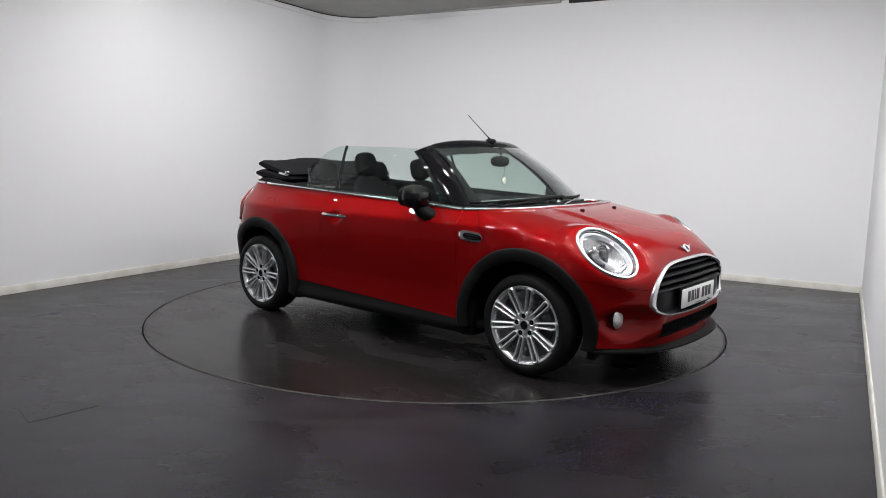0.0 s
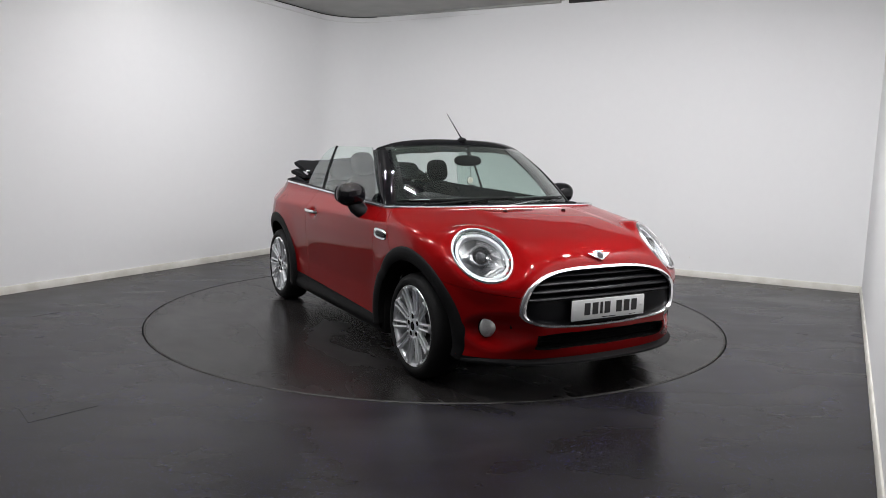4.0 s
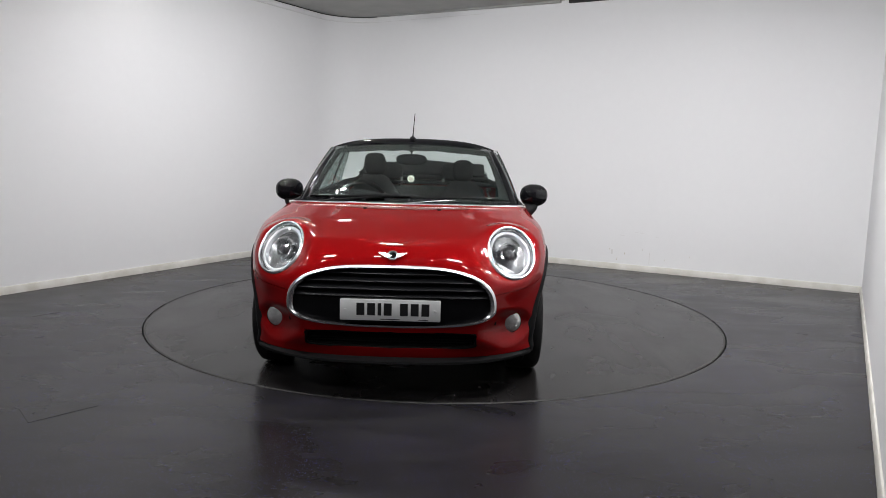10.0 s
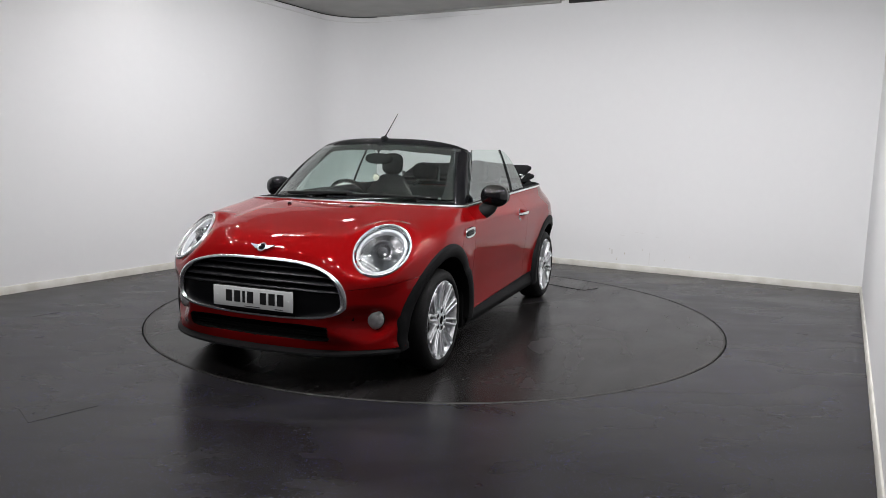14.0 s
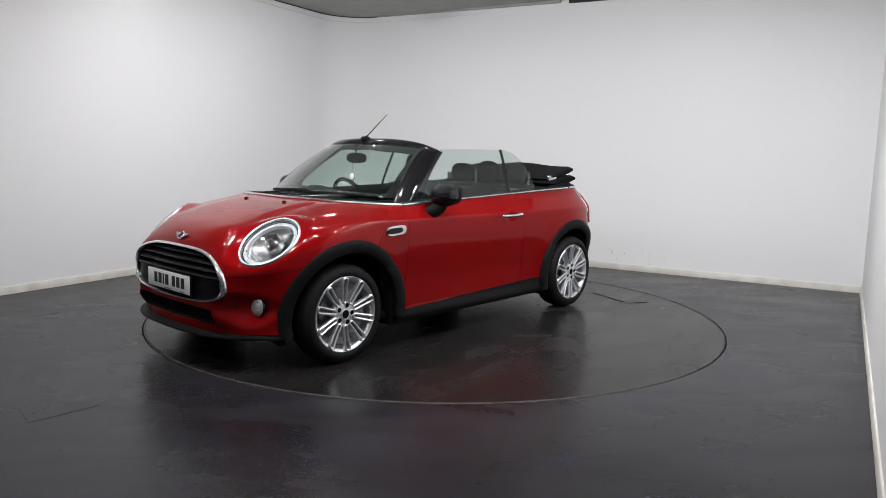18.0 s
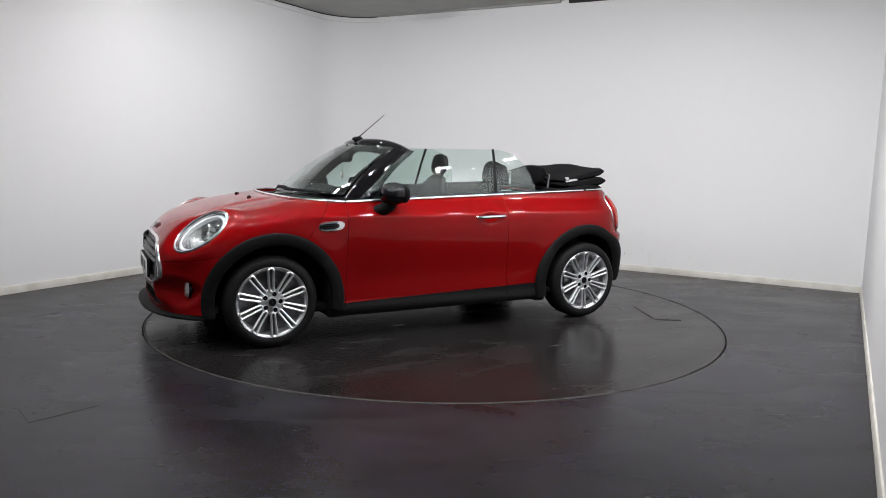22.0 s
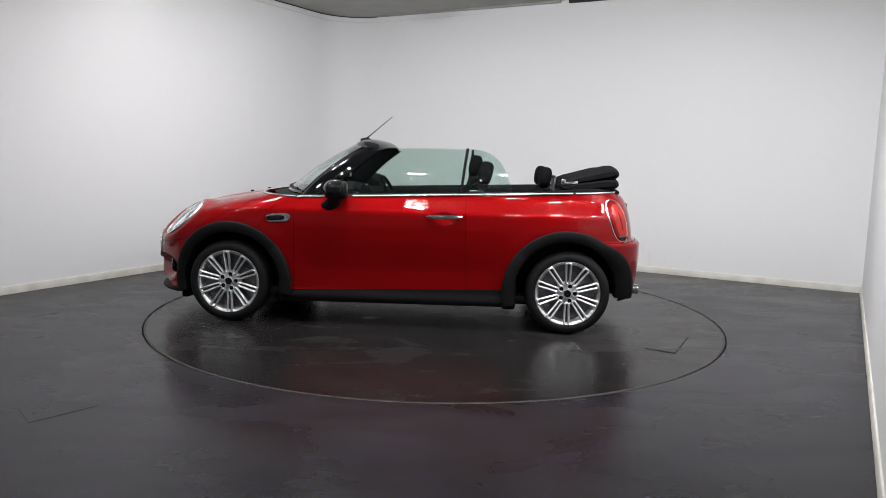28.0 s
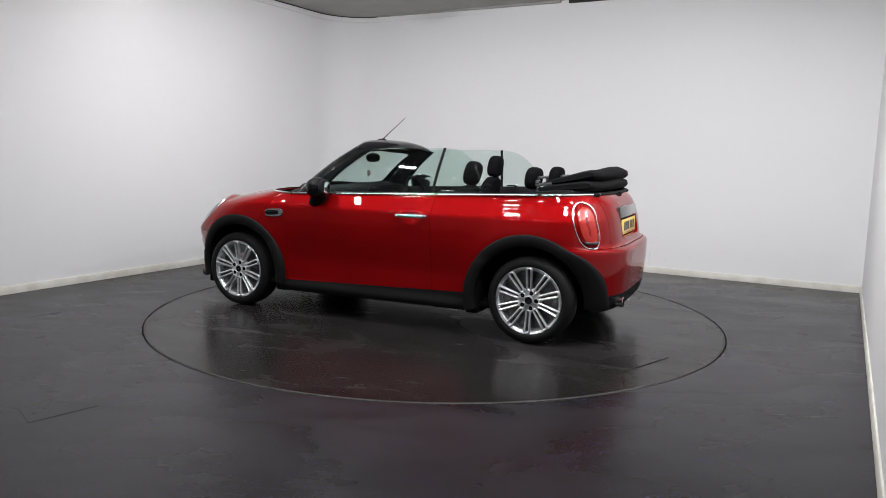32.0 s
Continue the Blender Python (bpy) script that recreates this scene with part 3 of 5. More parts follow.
LAMP_AZ, LAMP_EL, LAMP_SPIN = 0.582, 0.767, -0.692
LAMP_N = Vector((math.cos(LAMP_AZ) * math.cos(LAMP_EL), math.sin(LAMP_AZ) * math.cos(LAMP_EL), math.sin(LAMP_EL)))
LAMP_R = 0.166
LAMP_FORM = Matrix.Diagonal((0.141 / 0.166, 0.195 / 0.166, 1.0, 1.0))


def lamp_frame(side):
    """The oval headlamp's own axes; the right lamp mirrors the left one."""
    level = Vector((0, 0, 1)).cross(LAMP_N).normalized()
    rise = LAMP_N.cross(level)
    x = level * math.cos(LAMP_SPIN) + rise * math.sin(LAMP_SPIN)
    y = LAMP_N.cross(x)
    m = Matrix.Identity(4)
    for i, axis in enumerate((x, y, LAMP_N)):
        for k in range(3):
            m[k][i] = axis[k] * (side if k == 1 else 1)
    m.translation = Vector((LAMP_C.x, LAMP_C.y * side, LAMP_C.z))
    return m


LAMP_RIM = []


GRILLE_Z = 0.487


def grille_outline(a, grow=0.0, inner=False):
    """Point (y, z) of the rounded grille opening at angle a, widest low down."""
    c, s = math.cos(a), math.sin(a)
    w, up, down = (0.515, 0.203, 0.096) if inner else (0.545, 0.214, 0.102)
    y = (w + grow) * math.copysign(abs(c) ** (2 / (3.2 if s > 0 else 3.0)), c)
    return y, GRILLE_Z + ((up if s > 0 else down) + grow) * math.copysign(abs(s) ** (2 / (2.6 if s > 0 else 2.5)), s)


def in_grille(y, z, k):
    up = z > GRILLE_Z
    return (abs(y) / 0.536) ** (3.2 if up else 3.0) + (abs(z - GRILLE_Z) / (0.205 if up else 0.094)) ** (2.6 if up else 2.5) < k


def in_recess(c):
    """The hollow in the boot lid that holds the rear plate."""
    return c.x < -1.2 and abs(c.y) < 0.292 and 0.716 < c.z < 0.886


GAP = 0.0015
SEAMS = [  # plane point, plane normal, where it cuts
    ((0, 0, 0.295), (0.033, 0, 1), lambda c: True),
    ((1.85, 0, 0.604), (0.16, 0, 1), lambda c: c.x > 1.4),
    ((1.16, 0, 0.87), (1, 0, 0.70), lambda c: c.z > 0.3 and 1.0 < c.x < 1.6 and abs(c.y) > 0.6),
    ((1.0, 0, 0.6), (1, 0, 0.02), lambda c: c.z > 0.25 and 0.8 < c.x < 1.12),
    ((-0.258, 0, 0.6), (1, 0, -0.03), lambda c: c.z > 0.25 and -0.6 < c.x < 0.0),
    ((-1.3, 0, 0.672), (0, 0, 1), lambda c: c.x < -1.1),
    ((-1.3, 0.545, 0.8), (0, 1, 0), lambda c: c.x < -1.2 and c.z > 0.66 and c.y > 0),
    ((-1.3, -0.545, 0.8), (0, 1, 0), lambda c: c.x < -1.2 and c.z > 0.66 and c.y < 0),
]


def panel_of(c):
    if c.z < 0.295 - 0.033 * c.x:
        return "front_lip" if c.x > 1.55 else "rear_valance" if c.x < -1.05 else "sill_left" if c.y > 0 else "sill_right"
    if c.x > 1.4 and c.z < 0.604 - 0.16 * (c.x - 1.85):
        return "front_bumper"
    if c.x > 1.16 + (0.87 - c.z) * 0.70 or (c.x > 1.0 and abs(c.y) < 0.6):
        return "bonnet"
    side = "left" if c.y > 0 else "right"
    if c.x > 1.0 + 0.02 * (0.6 - c.z):
        return "wing_" + side
    if c.x > -0.258 - 0.03 * (0.6 - c.z):
        return "door_" + side
    if c.x < -1.1 and c.z < 0.672:
        return "rear_bumper"
    if c.x < -1.2 and abs(c.y) < 0.545:
        return "boot_lid"
    return "quarter_" + side


def cut_shell():
    bm = shell()
    lamp_m = lamp_frame(1) @ LAMP_FORM
    lamp_inv = lamp_m.inverted()
    for v in bm.verts:
        if v.co.x < 1.5:
            continue
        q = lamp_inv @ Vector((v.co.x, abs(v.co.y), v.co.z))
        h = math.hypot(q.x, q.y)
        if h < LAMP_R + 0.09 and abs(q.z) < 0.15:
            k = min(max((LAMP_R + 0.09 - h) / 0.09, 0.0), 1.0)
            k = k * k * (3 - 2 * k)
            q.z -= k * q.z
            w = lamp_m @ q
            v.co = Vector((w.x, math.copysign(w.y, v.co.y), w.z))
    bm.normal_update()
    whole = bm.copy()
    whole.faces.ensure_lookup_table()
    whole.normal_update()
    tree = BVHTree.FromBMesh(whole)

    def normal_at(p):
        loc, n, i, d = tree.find_nearest(p)
        f = whole.faces[i]
        ws = poly_3d_calc([v.co for v in f.verts], loc)
        out = Vector((0, 0, 0))
        for v, w in zip(f.verts, ws):
            out += v.normal * w
        return out.normalized()
    # a clean oval opening for each headlamp, and the height of the skin round it
    for i in range(64):
        a = 2 * math.pi * i / 64
        start = lamp_m @ Vector((LAMP_R * math.cos(a), LAMP_R * math.sin(a), 0.3))
        hit = tree.ray_cast(start, -LAMP_N)[0]
        LAMP_RIM.append((lamp_inv @ hit).z if hit else 0.0)
    for v in bm.verts:
        q = lamp_inv @ Vector((v.co.x, abs(v.co.y), v.co.z))
        h = math.hypot(q.x, q.y)
        if abs(q.z) < 0.15 and abs(h - LAMP_R + 0.006) < 0.014 and h > 0:
            k = (LAMP_R - 0.006) / h
            w = lamp_m @ Vector((q.x * k, q.y * k, q.z))
            v.co = Vector((w.x, math.copysign(w.y, v.co.y), w.z))
    # clean edges for the grille and the lower intake
    for v in bm.verts:
        if v.co.x < 2.0:
            continue
        y, z = v.co.y, v.co.z
        up = z > GRILLE_Z
        if abs(y) < 0.47:
            edge = GRILLE_Z + (0.205 if up else -0.094) * (1 - (abs(y) / 0.536) ** (3.2 if up else 3.0)) ** (1 / (2.6 if up else 2.5))
            if abs(z - edge) < 0.0105:
                v.co = Vector((skin_x(y, edge), y, edge))
                continue
        e = (abs(y) / 0.536) ** (3.2 if up else 3.0) + (abs(z - GRILLE_Z) / (0.205 if up else 0.094)) ** (2.6 if up else 2.5)
        k = e ** (-1 / 2.8) if e > 1e-6 else 9.0
        if abs(k - 1) * math.hypot(y, z - GRILLE_Z) < 0.013:
            y, z = y * k, GRILLE_Z + (z - GRILLE_Z) * k
            v.co = Vector((skin_x(y, z), y, z))
            continue
        if abs(y) < 0.46 and 0.26 < z < 0.375:
            z = 0.276 if abs(z - 0.276) < 0.009 else 0.360 if abs(z - 0.360) < 0.009 else z
            y = math.copysign(0.446, y) if abs(abs(y) - 0.446) < 0.016 else y
            v.co = Vector((skin_x(y, z), y, z))
    for v in bm.verts:
        if v.co.x < -1.2 and abs(v.co.y) < 0.31 and 0.70 < v.co.z < 0.90:
            y, z = v.co.y, v.co.z
            z = 0.716 if abs(z - 0.716) < 0.009 else 0.886 if abs(z - 0.886) < 0.009 else z
            y = math.copysign(0.292, y) if abs(abs(y) - 0.292) < 0.02 else y
            v.co = Vector((tail_x(y, z), y, z))
    for co, no, where in SEAMS:
        n = Vector(no).normalized()
        for d in (-GAP, GAP):
            faces = [f for f in bm.faces if where(f.calc_center_median()) and abs((f.calc_center_median() - Vector(co)).dot(n)) < 0.12]
            geom = faces + list({e for f in faces for e in f.edges}) + list({v for f in faces for v in f.verts})
            bmesh.ops.bisect_plane(bm, geom=geom, dist=1e-6, plane_co=Vector(co) + n * d, plane_no=n)
    groups = {}
    joints = bmesh.new()
    for f in bm.faces:
        c = f.calc_center_median()
        if any(where(c) and abs((c - Vector(co)).dot(Vector(no).normalized())) < GAP * 0.98 for co, no, where in SEAMS):
            if not (abs(c.y) > 0.45 and (math.hypot(c.x - AXLE_F + 0.022, c.z - HUB_Z) < 0.43 or math.hypot(c.x - AXLE_R - 0.018, c.z - HUB_Z) < 0.43)) and not in_grille(c.y, c.z, 1.2):
                joints.faces.new([joints.verts.new(v.co - normal_at(v.co) * 0.009) for v in f.verts])
            continue
        if abs(c.y) > 0.45 and (math.hypot(c.x - AXLE_F + 0.022, c.z - HUB_Z) < 0.415 or math.hypot(c.x - AXLE_R - 0.018, c.z - HUB_Z) < 0.415):
            continue
        if c.x > 2.0 and in_grille(c.y, c.z, 1.0):
            continue
        if c.x > 2.0 and abs(c.y) < 0.446 and 0.276 < c.z < 0.360:
            continue
        q = lamp_inv @ Vector((c.x, abs(c.y), c.z))
        if math.hypot(q.x, q.y) < LAMP_R - 0.008 and abs(q.z) < 0.2:
            continue
        if in_recess(c):
            continue
        groups.setdefault(panel_of(c), []).append(f)
    for v in {v for key in ("front_bumper", "bonnet") for f in groups[key] for v in f.verts}:
        y, z = v.co.y, v.co.z
        if v.co.x < 2.0 or not in_grille(y, z, 0.999):
            continue
        up = z > GRILLE_Z
        m, n, h = (2.6, 3.2, 0.205) if up else (2.5, 3.0, 0.094)
        if abs(y) < 0.5:
            z = GRILLE_Z + (h if up else -h) * (1 - (abs(y) / 0.536) ** n) ** (1 / m)
        else:
            y = math.copysign(0.536 * (1 - (abs(z - GRILLE_Z) / h) ** m) ** (1 / n), y)
        v.co = Vector((skin_x(y, z), y, z))
    out = {}
    for name, faces in groups.items():
        ids, verts, norms, polys, loop_n = {}, [], [], [], []
        for f in faces:
            row = []
            for v in f.verts:
                if v not in ids:
                    ids[v] = len(verts)
                    verts.append(v.co.copy())
                    norms.append(normal_at(v.co))
                row.append(ids[v])
            polys.append(row)
            loop_n += [norms[i] for i in row]
        # turned-in edges
        seen = {}
        for row in polys:
            for a, b in zip(row, row[1:] + row[:1]):
                seen[(a, b)] = True
        rim = {}
        for a, b in [k for k in seen if (k[1], k[0]) not in seen]:
            quad = []
            for i in (b, a):
                for deep in (0.0, 0.013):
                    if (i, deep) not in rim:
                        rim[(i, deep)] = len(verts)
                        verts.append(verts[i] - norms[i] * deep)
            quad = [rim[(b, 0.0)], rim[(a, 0.0)], rim[(a, 0.013)], rim[(b, 0.013)]]
            n = (verts[quad[1]] - verts[quad[0]]).cross(verts[quad[2]] - verts[quad[1]])
            n = n.normalized() if n.length > 1e-12 else norms[a]
            polys.append(quad)
            loop_n += [n] * 4
        me = bpy.data.meshes.new(name)
        me.from_pydata([tuple(v) for v in verts], [], polys)
        me.shade_smooth()
        me.normals_split_custom_set([tuple(n) for n in loop_n])
        out[name] = me
    bm.free()
    whole.free()
    part("panel_joint", joints, UNDER, car, "dark gap between the body panels")
    return out


car = new("convertible_car")
tagged(car, "red two-door convertible with folded black roof on a turntable", "car")


def both(f):
    """Runs f for the left side (1) and the right side (-1)."""
    for side in (1, -1):
        f(side)


def body_panels():
    panels = cut_shell()
    names = {"front_lip": ("front_lip", PLASTIC, "matt black plastic chin spoiler"), "rear_valance": ("rear_valance", PLASTIC, "matt black plastic rear valance"),
             "sill_left": ("side_sill", PLASTIC, "matt black plastic sill cover"), "sill_right": ("side_sill", PLASTIC, "matt black plastic sill cover"),
             "front_bumper": ("front_bumper", RED, ""), "bonnet": ("bonnet", RED, ""), "wing_left": ("front_wing", RED, ""), "wing_right": ("front_wing", RED, ""),
             "door_left": ("door", RED, ""), "door_right": ("door", RED, ""), "rear_bumper": ("rear_bumper", RED, ""), "boot_lid": ("boot_lid", RED, ""),
             "quarter_left": ("rear_quarter", RED, ""), "quarter_right": ("rear_quarter", RED, "")}
    made = {}
    for key, me in panels.items():
        name, mat, label = names[key]
        me.materials.append(mat)
        me.name = name
        made[key] = new(name, me)
        made[key].parent = car
        if label:
            tagged(made[key], label)
    return made


panel = body_panels()


def flank(x, z, past=0.0):
    """Half width at the wheel arches, broad beside the doors that tuck in and flush with the bumpers past the axle."""
    z = max(z, 0.2)
    k = min(max(1 - past / 0.30, 0.0), 1.0)
    return skin_y(x, z) * (1 + ((0.845 / half_width(z) if z < 0.55 else 1.0) - 1) * k) - 0.006 * (1 - k)


def arch(side, ax, front):
    bm = bmesh.new()
    loops = []
    a0, a1 = (-13, 190) if front else (-14, 186)
    for i in range(61):
        a = radians(a0 + (a1 - a0) * i / 60)
        loop = []
        for r, off in ((0.372, -0.10), (0.370, -0.012), (0.374, 0.006), (0.384, 0.014), (0.415, 0.017), (0.440, 0.015), (0.452, 0.009), (0.456, -0.030)):
            rr = 0.41
            past = rr * math.cos(a) * (1 if front else -1)
            if not front and r > 0.40:
                r += (r - 0.374) * 0.75 * smooth(0.22, 0.40, past)
            x, z = ax + r * math.cos(a), HUB_Z + r * math.sin(a)
            y = flank(ax + rr * math.cos(a), HUB_Z + rr * math.sin(a), past) * 0.5 + flank(x, z, past) * 0.5
            if front:
                off -= 0.014 * (1 - smooth(-13, 6, math.degrees(a)))
            loop.append(Vector((x, side * (y + off + 0.7 * flare(x, z)), z)))
        loops.append(loop)
    rings(bm, [loop[2:] for loop in loops], False, False)
    part("wheel_arch", bm, PLASTIC, car, "matt black plastic wheel-arch trim", sharp=60)
    # inner lip as its own mesh in dull black: painted shade plus dirt
    bm = bmesh.new()
    rings(bm, [loop[:3] for loop in loops], False, False)
    part("arch_liner", bm, UNDER, car, "inner lip of the wheel arch, darkened for shade and dirt")
    bm = bmesh.new()
    lathe(bm, [(0.385, 0.0), (0.385, 0.33), (0.02, 0.33)], Matrix.Translation((ax, side * 0.72, HUB_Z + 0.02)) @ pose(0, 0, 0, 90 * side, 0, 0), 40)
    bmesh.ops.delete(bm, geom=[v for v in bm.verts if v.co.z < 0.24], context="VERTS")
    part("wheel_well", bm, UNDER, car, "dark wheel-well liner")


for side in (1, -1):
    arch(side, AXLE_F - 0.022, True)
    arch(side, AXLE_R + 0.018, False)

# ---------------------------------------------------------------- wheels


def wheel_parts():
    """A wheel with its outer face towards local +z."""
    hub = new("wheel")
    hub.parent = car
    bm = bmesh.new()
    lathe(bm, [(0.226, -0.185), (0.262, -0.200), (0.292, -0.190), (0.302, -0.165), (0.303, -0.10), (0.302, -0.045), (0.293, -0.020), (0.272, -0.004), (0.250, 0.0), (0.236, -0.006), (0.230, -0.016), (0.226, -0.03)], None, 72)
    part("tyre", bm, RUBBER, hub, "black low-profile rubber tyre", sharp=50)
    bm = bmesh.new()
    lathe(bm, [(0.222, -0.185), (0.205, -0.17), (0.200, -0.08), (0.206, -0.030), (0.214, -0.016), (0.220, -0.010), (0.230, -0.006), (0.234, -0.010), (0.233, -0.03)], None, 72)
    part("rim", bm, ALLOY, hub, "bright silver alloy rim", sharp=40)
    bm = bmesh.new()
    lathe(bm, [(0.198, -0.075), (0.155, -0.082), (0.155, -0.074), (0.06, -0.074)], None, 48)
    part("brake_disc", bm, STEEL, hub, "dull steel brake disc")
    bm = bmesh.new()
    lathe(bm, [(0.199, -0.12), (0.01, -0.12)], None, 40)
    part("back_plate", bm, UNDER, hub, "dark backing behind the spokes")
    bm = bmesh.new()
    lathe(bm, [(0.086, -0.06), (0.084, -0.034), (0.078, -0.027), (0.036, -0.022), (0.030, -0.026), (0.001, -0.026)], None, 40)
    part("hub", bm, ALLOY, hub)
    bm = bmesh.new()
    lathe(bm, [(0.029, -0.022), (0.027, -0.016), (0.001, -0.014)], None, 28)
    part("centre_cap", bm, UNDER, hub, "black centre cap")
    bm = bmesh.new()
    lathe(bm, [(0.033, -0.024), (0.031, -0.0135), (0.027, -0.0125), (0.0255, -0.015)], None, 28)
    part("cap_ring", bm, ALLOY, hub, "bright ring of the centre cap")
    spoke = None
    for i in range(10):
        if spoke is None:
            bm = bmesh.new()
            def edge(k, sgn):
                return Vector((0.082 + 0.128 * k, sgn * (0.0125 + 0.0045 * k), -0.026 + 0.016 * k ** 1.5))
            pts = [edge(k / 8, -1) for k in range(9)]
            pts += [Vector((0.210 + 0.013 * math.sin(q), -0.017 * math.cos(q), -0.010)) for q in (math.pi * k / 8 for k in range(1, 8))]
            pts += [edge(k / 8, 1) for k in range(8, -1, -1)]
            pts += [Vector((0.082 - 0.012 * math.sin(q), 0.0125 * math.cos(q), -0.027)) for q in (math.pi * k / 6 for k in range(1, 6))]
            tube(bm, pts, 0.0088, 8, closed=True, flat=1.5)
            spoke = part("spoke", bm, ALLOY, hub)
            # dark sheet that stands for the shade between the spoke's two edges
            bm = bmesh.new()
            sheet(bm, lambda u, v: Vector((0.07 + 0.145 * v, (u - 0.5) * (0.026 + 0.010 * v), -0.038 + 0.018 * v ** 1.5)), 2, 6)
            web = part("spoke_web", bm, WEB, hub, "dark metal sheet with the shade between the spoke's edges put into its colour")
        else:
            for ob in (spoke, web):
                o = ob.copy()
                scene.collection.objects.link(o)
                o.matrix_basis = pose(0, 0, 0, 0, 0, 36 * i)
    bolt = None
    for i in range(5):
        m = pose(0, 0, 0, 0, 0, 72 * i + 18) @ Matrix.Translation((0.054, 0, -0.0205))
        if bolt is None:
            bm = bmesh.new()
            lathe(bm, [(0.0150, -0.004), (0.0150, 0.0010), (0.001, 0.0010)], None, 16)
            bolt = part("wheel_bolt", bm, UNDER, hub, "recessed dark wheel bolt")
            bolt.matrix_basis = m
            bm = bmesh.new()
            lathe(bm, [(0.021, -0.008), (0.019, 0.002), (0.0175, 0.0045), (0.0153, 0.003), (0.0149, -0.004)], None, 16)
            boss = part("bolt_boss", bm, ALLOY, hub, "bright raised rim of the bolt hole")
            boss.matrix_basis = m
        else:
            for ob in (bolt, boss):
                o = ob.copy()
                scene.collection.objects.link(o)
                o.matrix_basis = m
    return hub


wheel = wheel_parts()
wheel.matrix_basis = pose(AXLE_F, 0.838, HUB_Z, -90, 0, 0) @ pose(0, 0, 0, 0, 0, 21)
copy_thing(wheel, pose(AXLE_R, 0.838, HUB_Z, -90, 0, 0) @ pose(0, 0, 0, 0, 0, 18))
copy_thing(wheel, pose(AXLE_F, -0.838, HUB_Z, 90, 0, 0) @ pose(0, 0, 0, 0, 0, 8))
copy_thing(wheel, pose(AXLE_R, -0.838, HUB_Z, 90, 0, 0) @ pose(0, 0, 0, 0, 0, 0))

# ---------------------------------------------------------------- front end


def grille():
    n = 96

    def ring(grow, dx, inner):
        out = []
        for i in range(n):
            y, z = grille_outline(2 * math.pi * (i + 0.5) / n, grow, inner)
            out.append(Vector((skin_x(y, z) + dx + 0.008 * (abs(y) / 0.55) ** 4, y, z)))
        return out
    g = new("grille")
    g.parent = car
    bm = bmesh.new()
    loops = [ring(*q) for q in ((-0.004, -0.05, True), (-0.003, -0.006, True), (0.002, 0.002, True), (-0.012, 0.009, False), (-0.003, 0.008, False), (0.001, 0.004, False), (0.0, -0.03, False))]
    rings(bm, loops, True, False)
    part("grille_frame", bm, BRIGHT_TRIM, g, "bright chrome oval surround", sharp=30)
    bm = bmesh.new()
    sheet(bm, lambda u, v: (lambda y, z: Vector((skin_x(y, z) - 0.06, y, z)))(-0.55 + 1.1 * u, 0.385 + 0.32 * v), 24, 10)
    part("backing", bm, UNDER, g, "dark void behind the slats")

    def reach(z):
        up = z > GRILLE_Z
        k = abs(z - GRILLE_Z) / (0.203 if up else 0.096)
        return 0.515 * max(1 - min(k, 1.0) ** (2.6 if up else 2.5), 0.0) ** (1 / (3.2 if up else 3.0)) - 0.004
    for z in (0.664, 0.626, 0.588, 0.552):
        bm = bmesh.new()
        w = reach(z)
        loops = []
        for k in range(33):
            y = w * (k / 16 - 1)
            x = skin_x(y, z) - 0.004
            loops.append([Vector((x + dx, y, z + dz)) for dx, dz in ((-0.034, -0.012), (-0.012, -0.016), (-0.003, -0.013), (0.0, -0.009), (-0.003, -0.005), (-0.018, 0.006), (-0.034, 0.010))])
        rings(bm, loops)
        part("grille_slat", bm, SATIN_BLACK, g, "gloss black horizontal slat", sharp=40)
    bm = bmesh.new()
    sheet(bm, lambda u, v: (lambda z: (lambda y: Vector((skin_x(y, z) - 0.020 + 0.006 * math.sin(math.pi * v), y, z)))((2 * u - 1) * reach(z)))(0.398 + 0.136 * v), 32, 8)
    part("lower_panel", bm, SATIN_BLACK, g, "matt black lower grille panel")
    # lower intake
    low = new("lower_intake")
    low.parent = car
    bm = bmesh.new()
    loops = []
    for grow, dx in ((-0.012, -0.05), (-0.010, -0.006), (-0.005, -0.001), (0.000, 0.001), (0.002, -0.02)):
        loop = []
        for i in range(64):
            a = 2 * math.pi * i / 64
            c, s = math.cos(a), math.sin(a)
            y, z = (0.45 + grow) * math.copysign(abs(c) ** 0.16, c), 0.318 + (0.044 + grow) * math.copysign(abs(s) ** 0.32, s)
            loop.append(Vector((skin_x(y, z) + dx, y, z)))
        loops.append(loop)
    rings(bm, loops, True, False)
    part("intake_rim", bm, UNDER, low, "black intake edge")
    bm = bmesh.new()
    sheet(bm, lambda u, v: (lambda y, z: Vector((skin_x(y, z) - 0.05, y, z)))(-0.455 + 0.91 * u, 0.27 + 0.096 * v), 20, 2)
    part("backing", bm, UNDER, low, "dark void behind the mesh")
    for z in (0.288, 0.303, 0.318, 0.333, 0.348):
        bm = bmesh.new()
        tube(bm, [Vector((skin_x(y, z) - 0.03, y, z)) for y in (0.425 * (k / 10 - 1) for k in range(21))], 0.0035, 6)
        part("intake_bar", bm, UNDER, low, "thin black mesh bar")


grille()


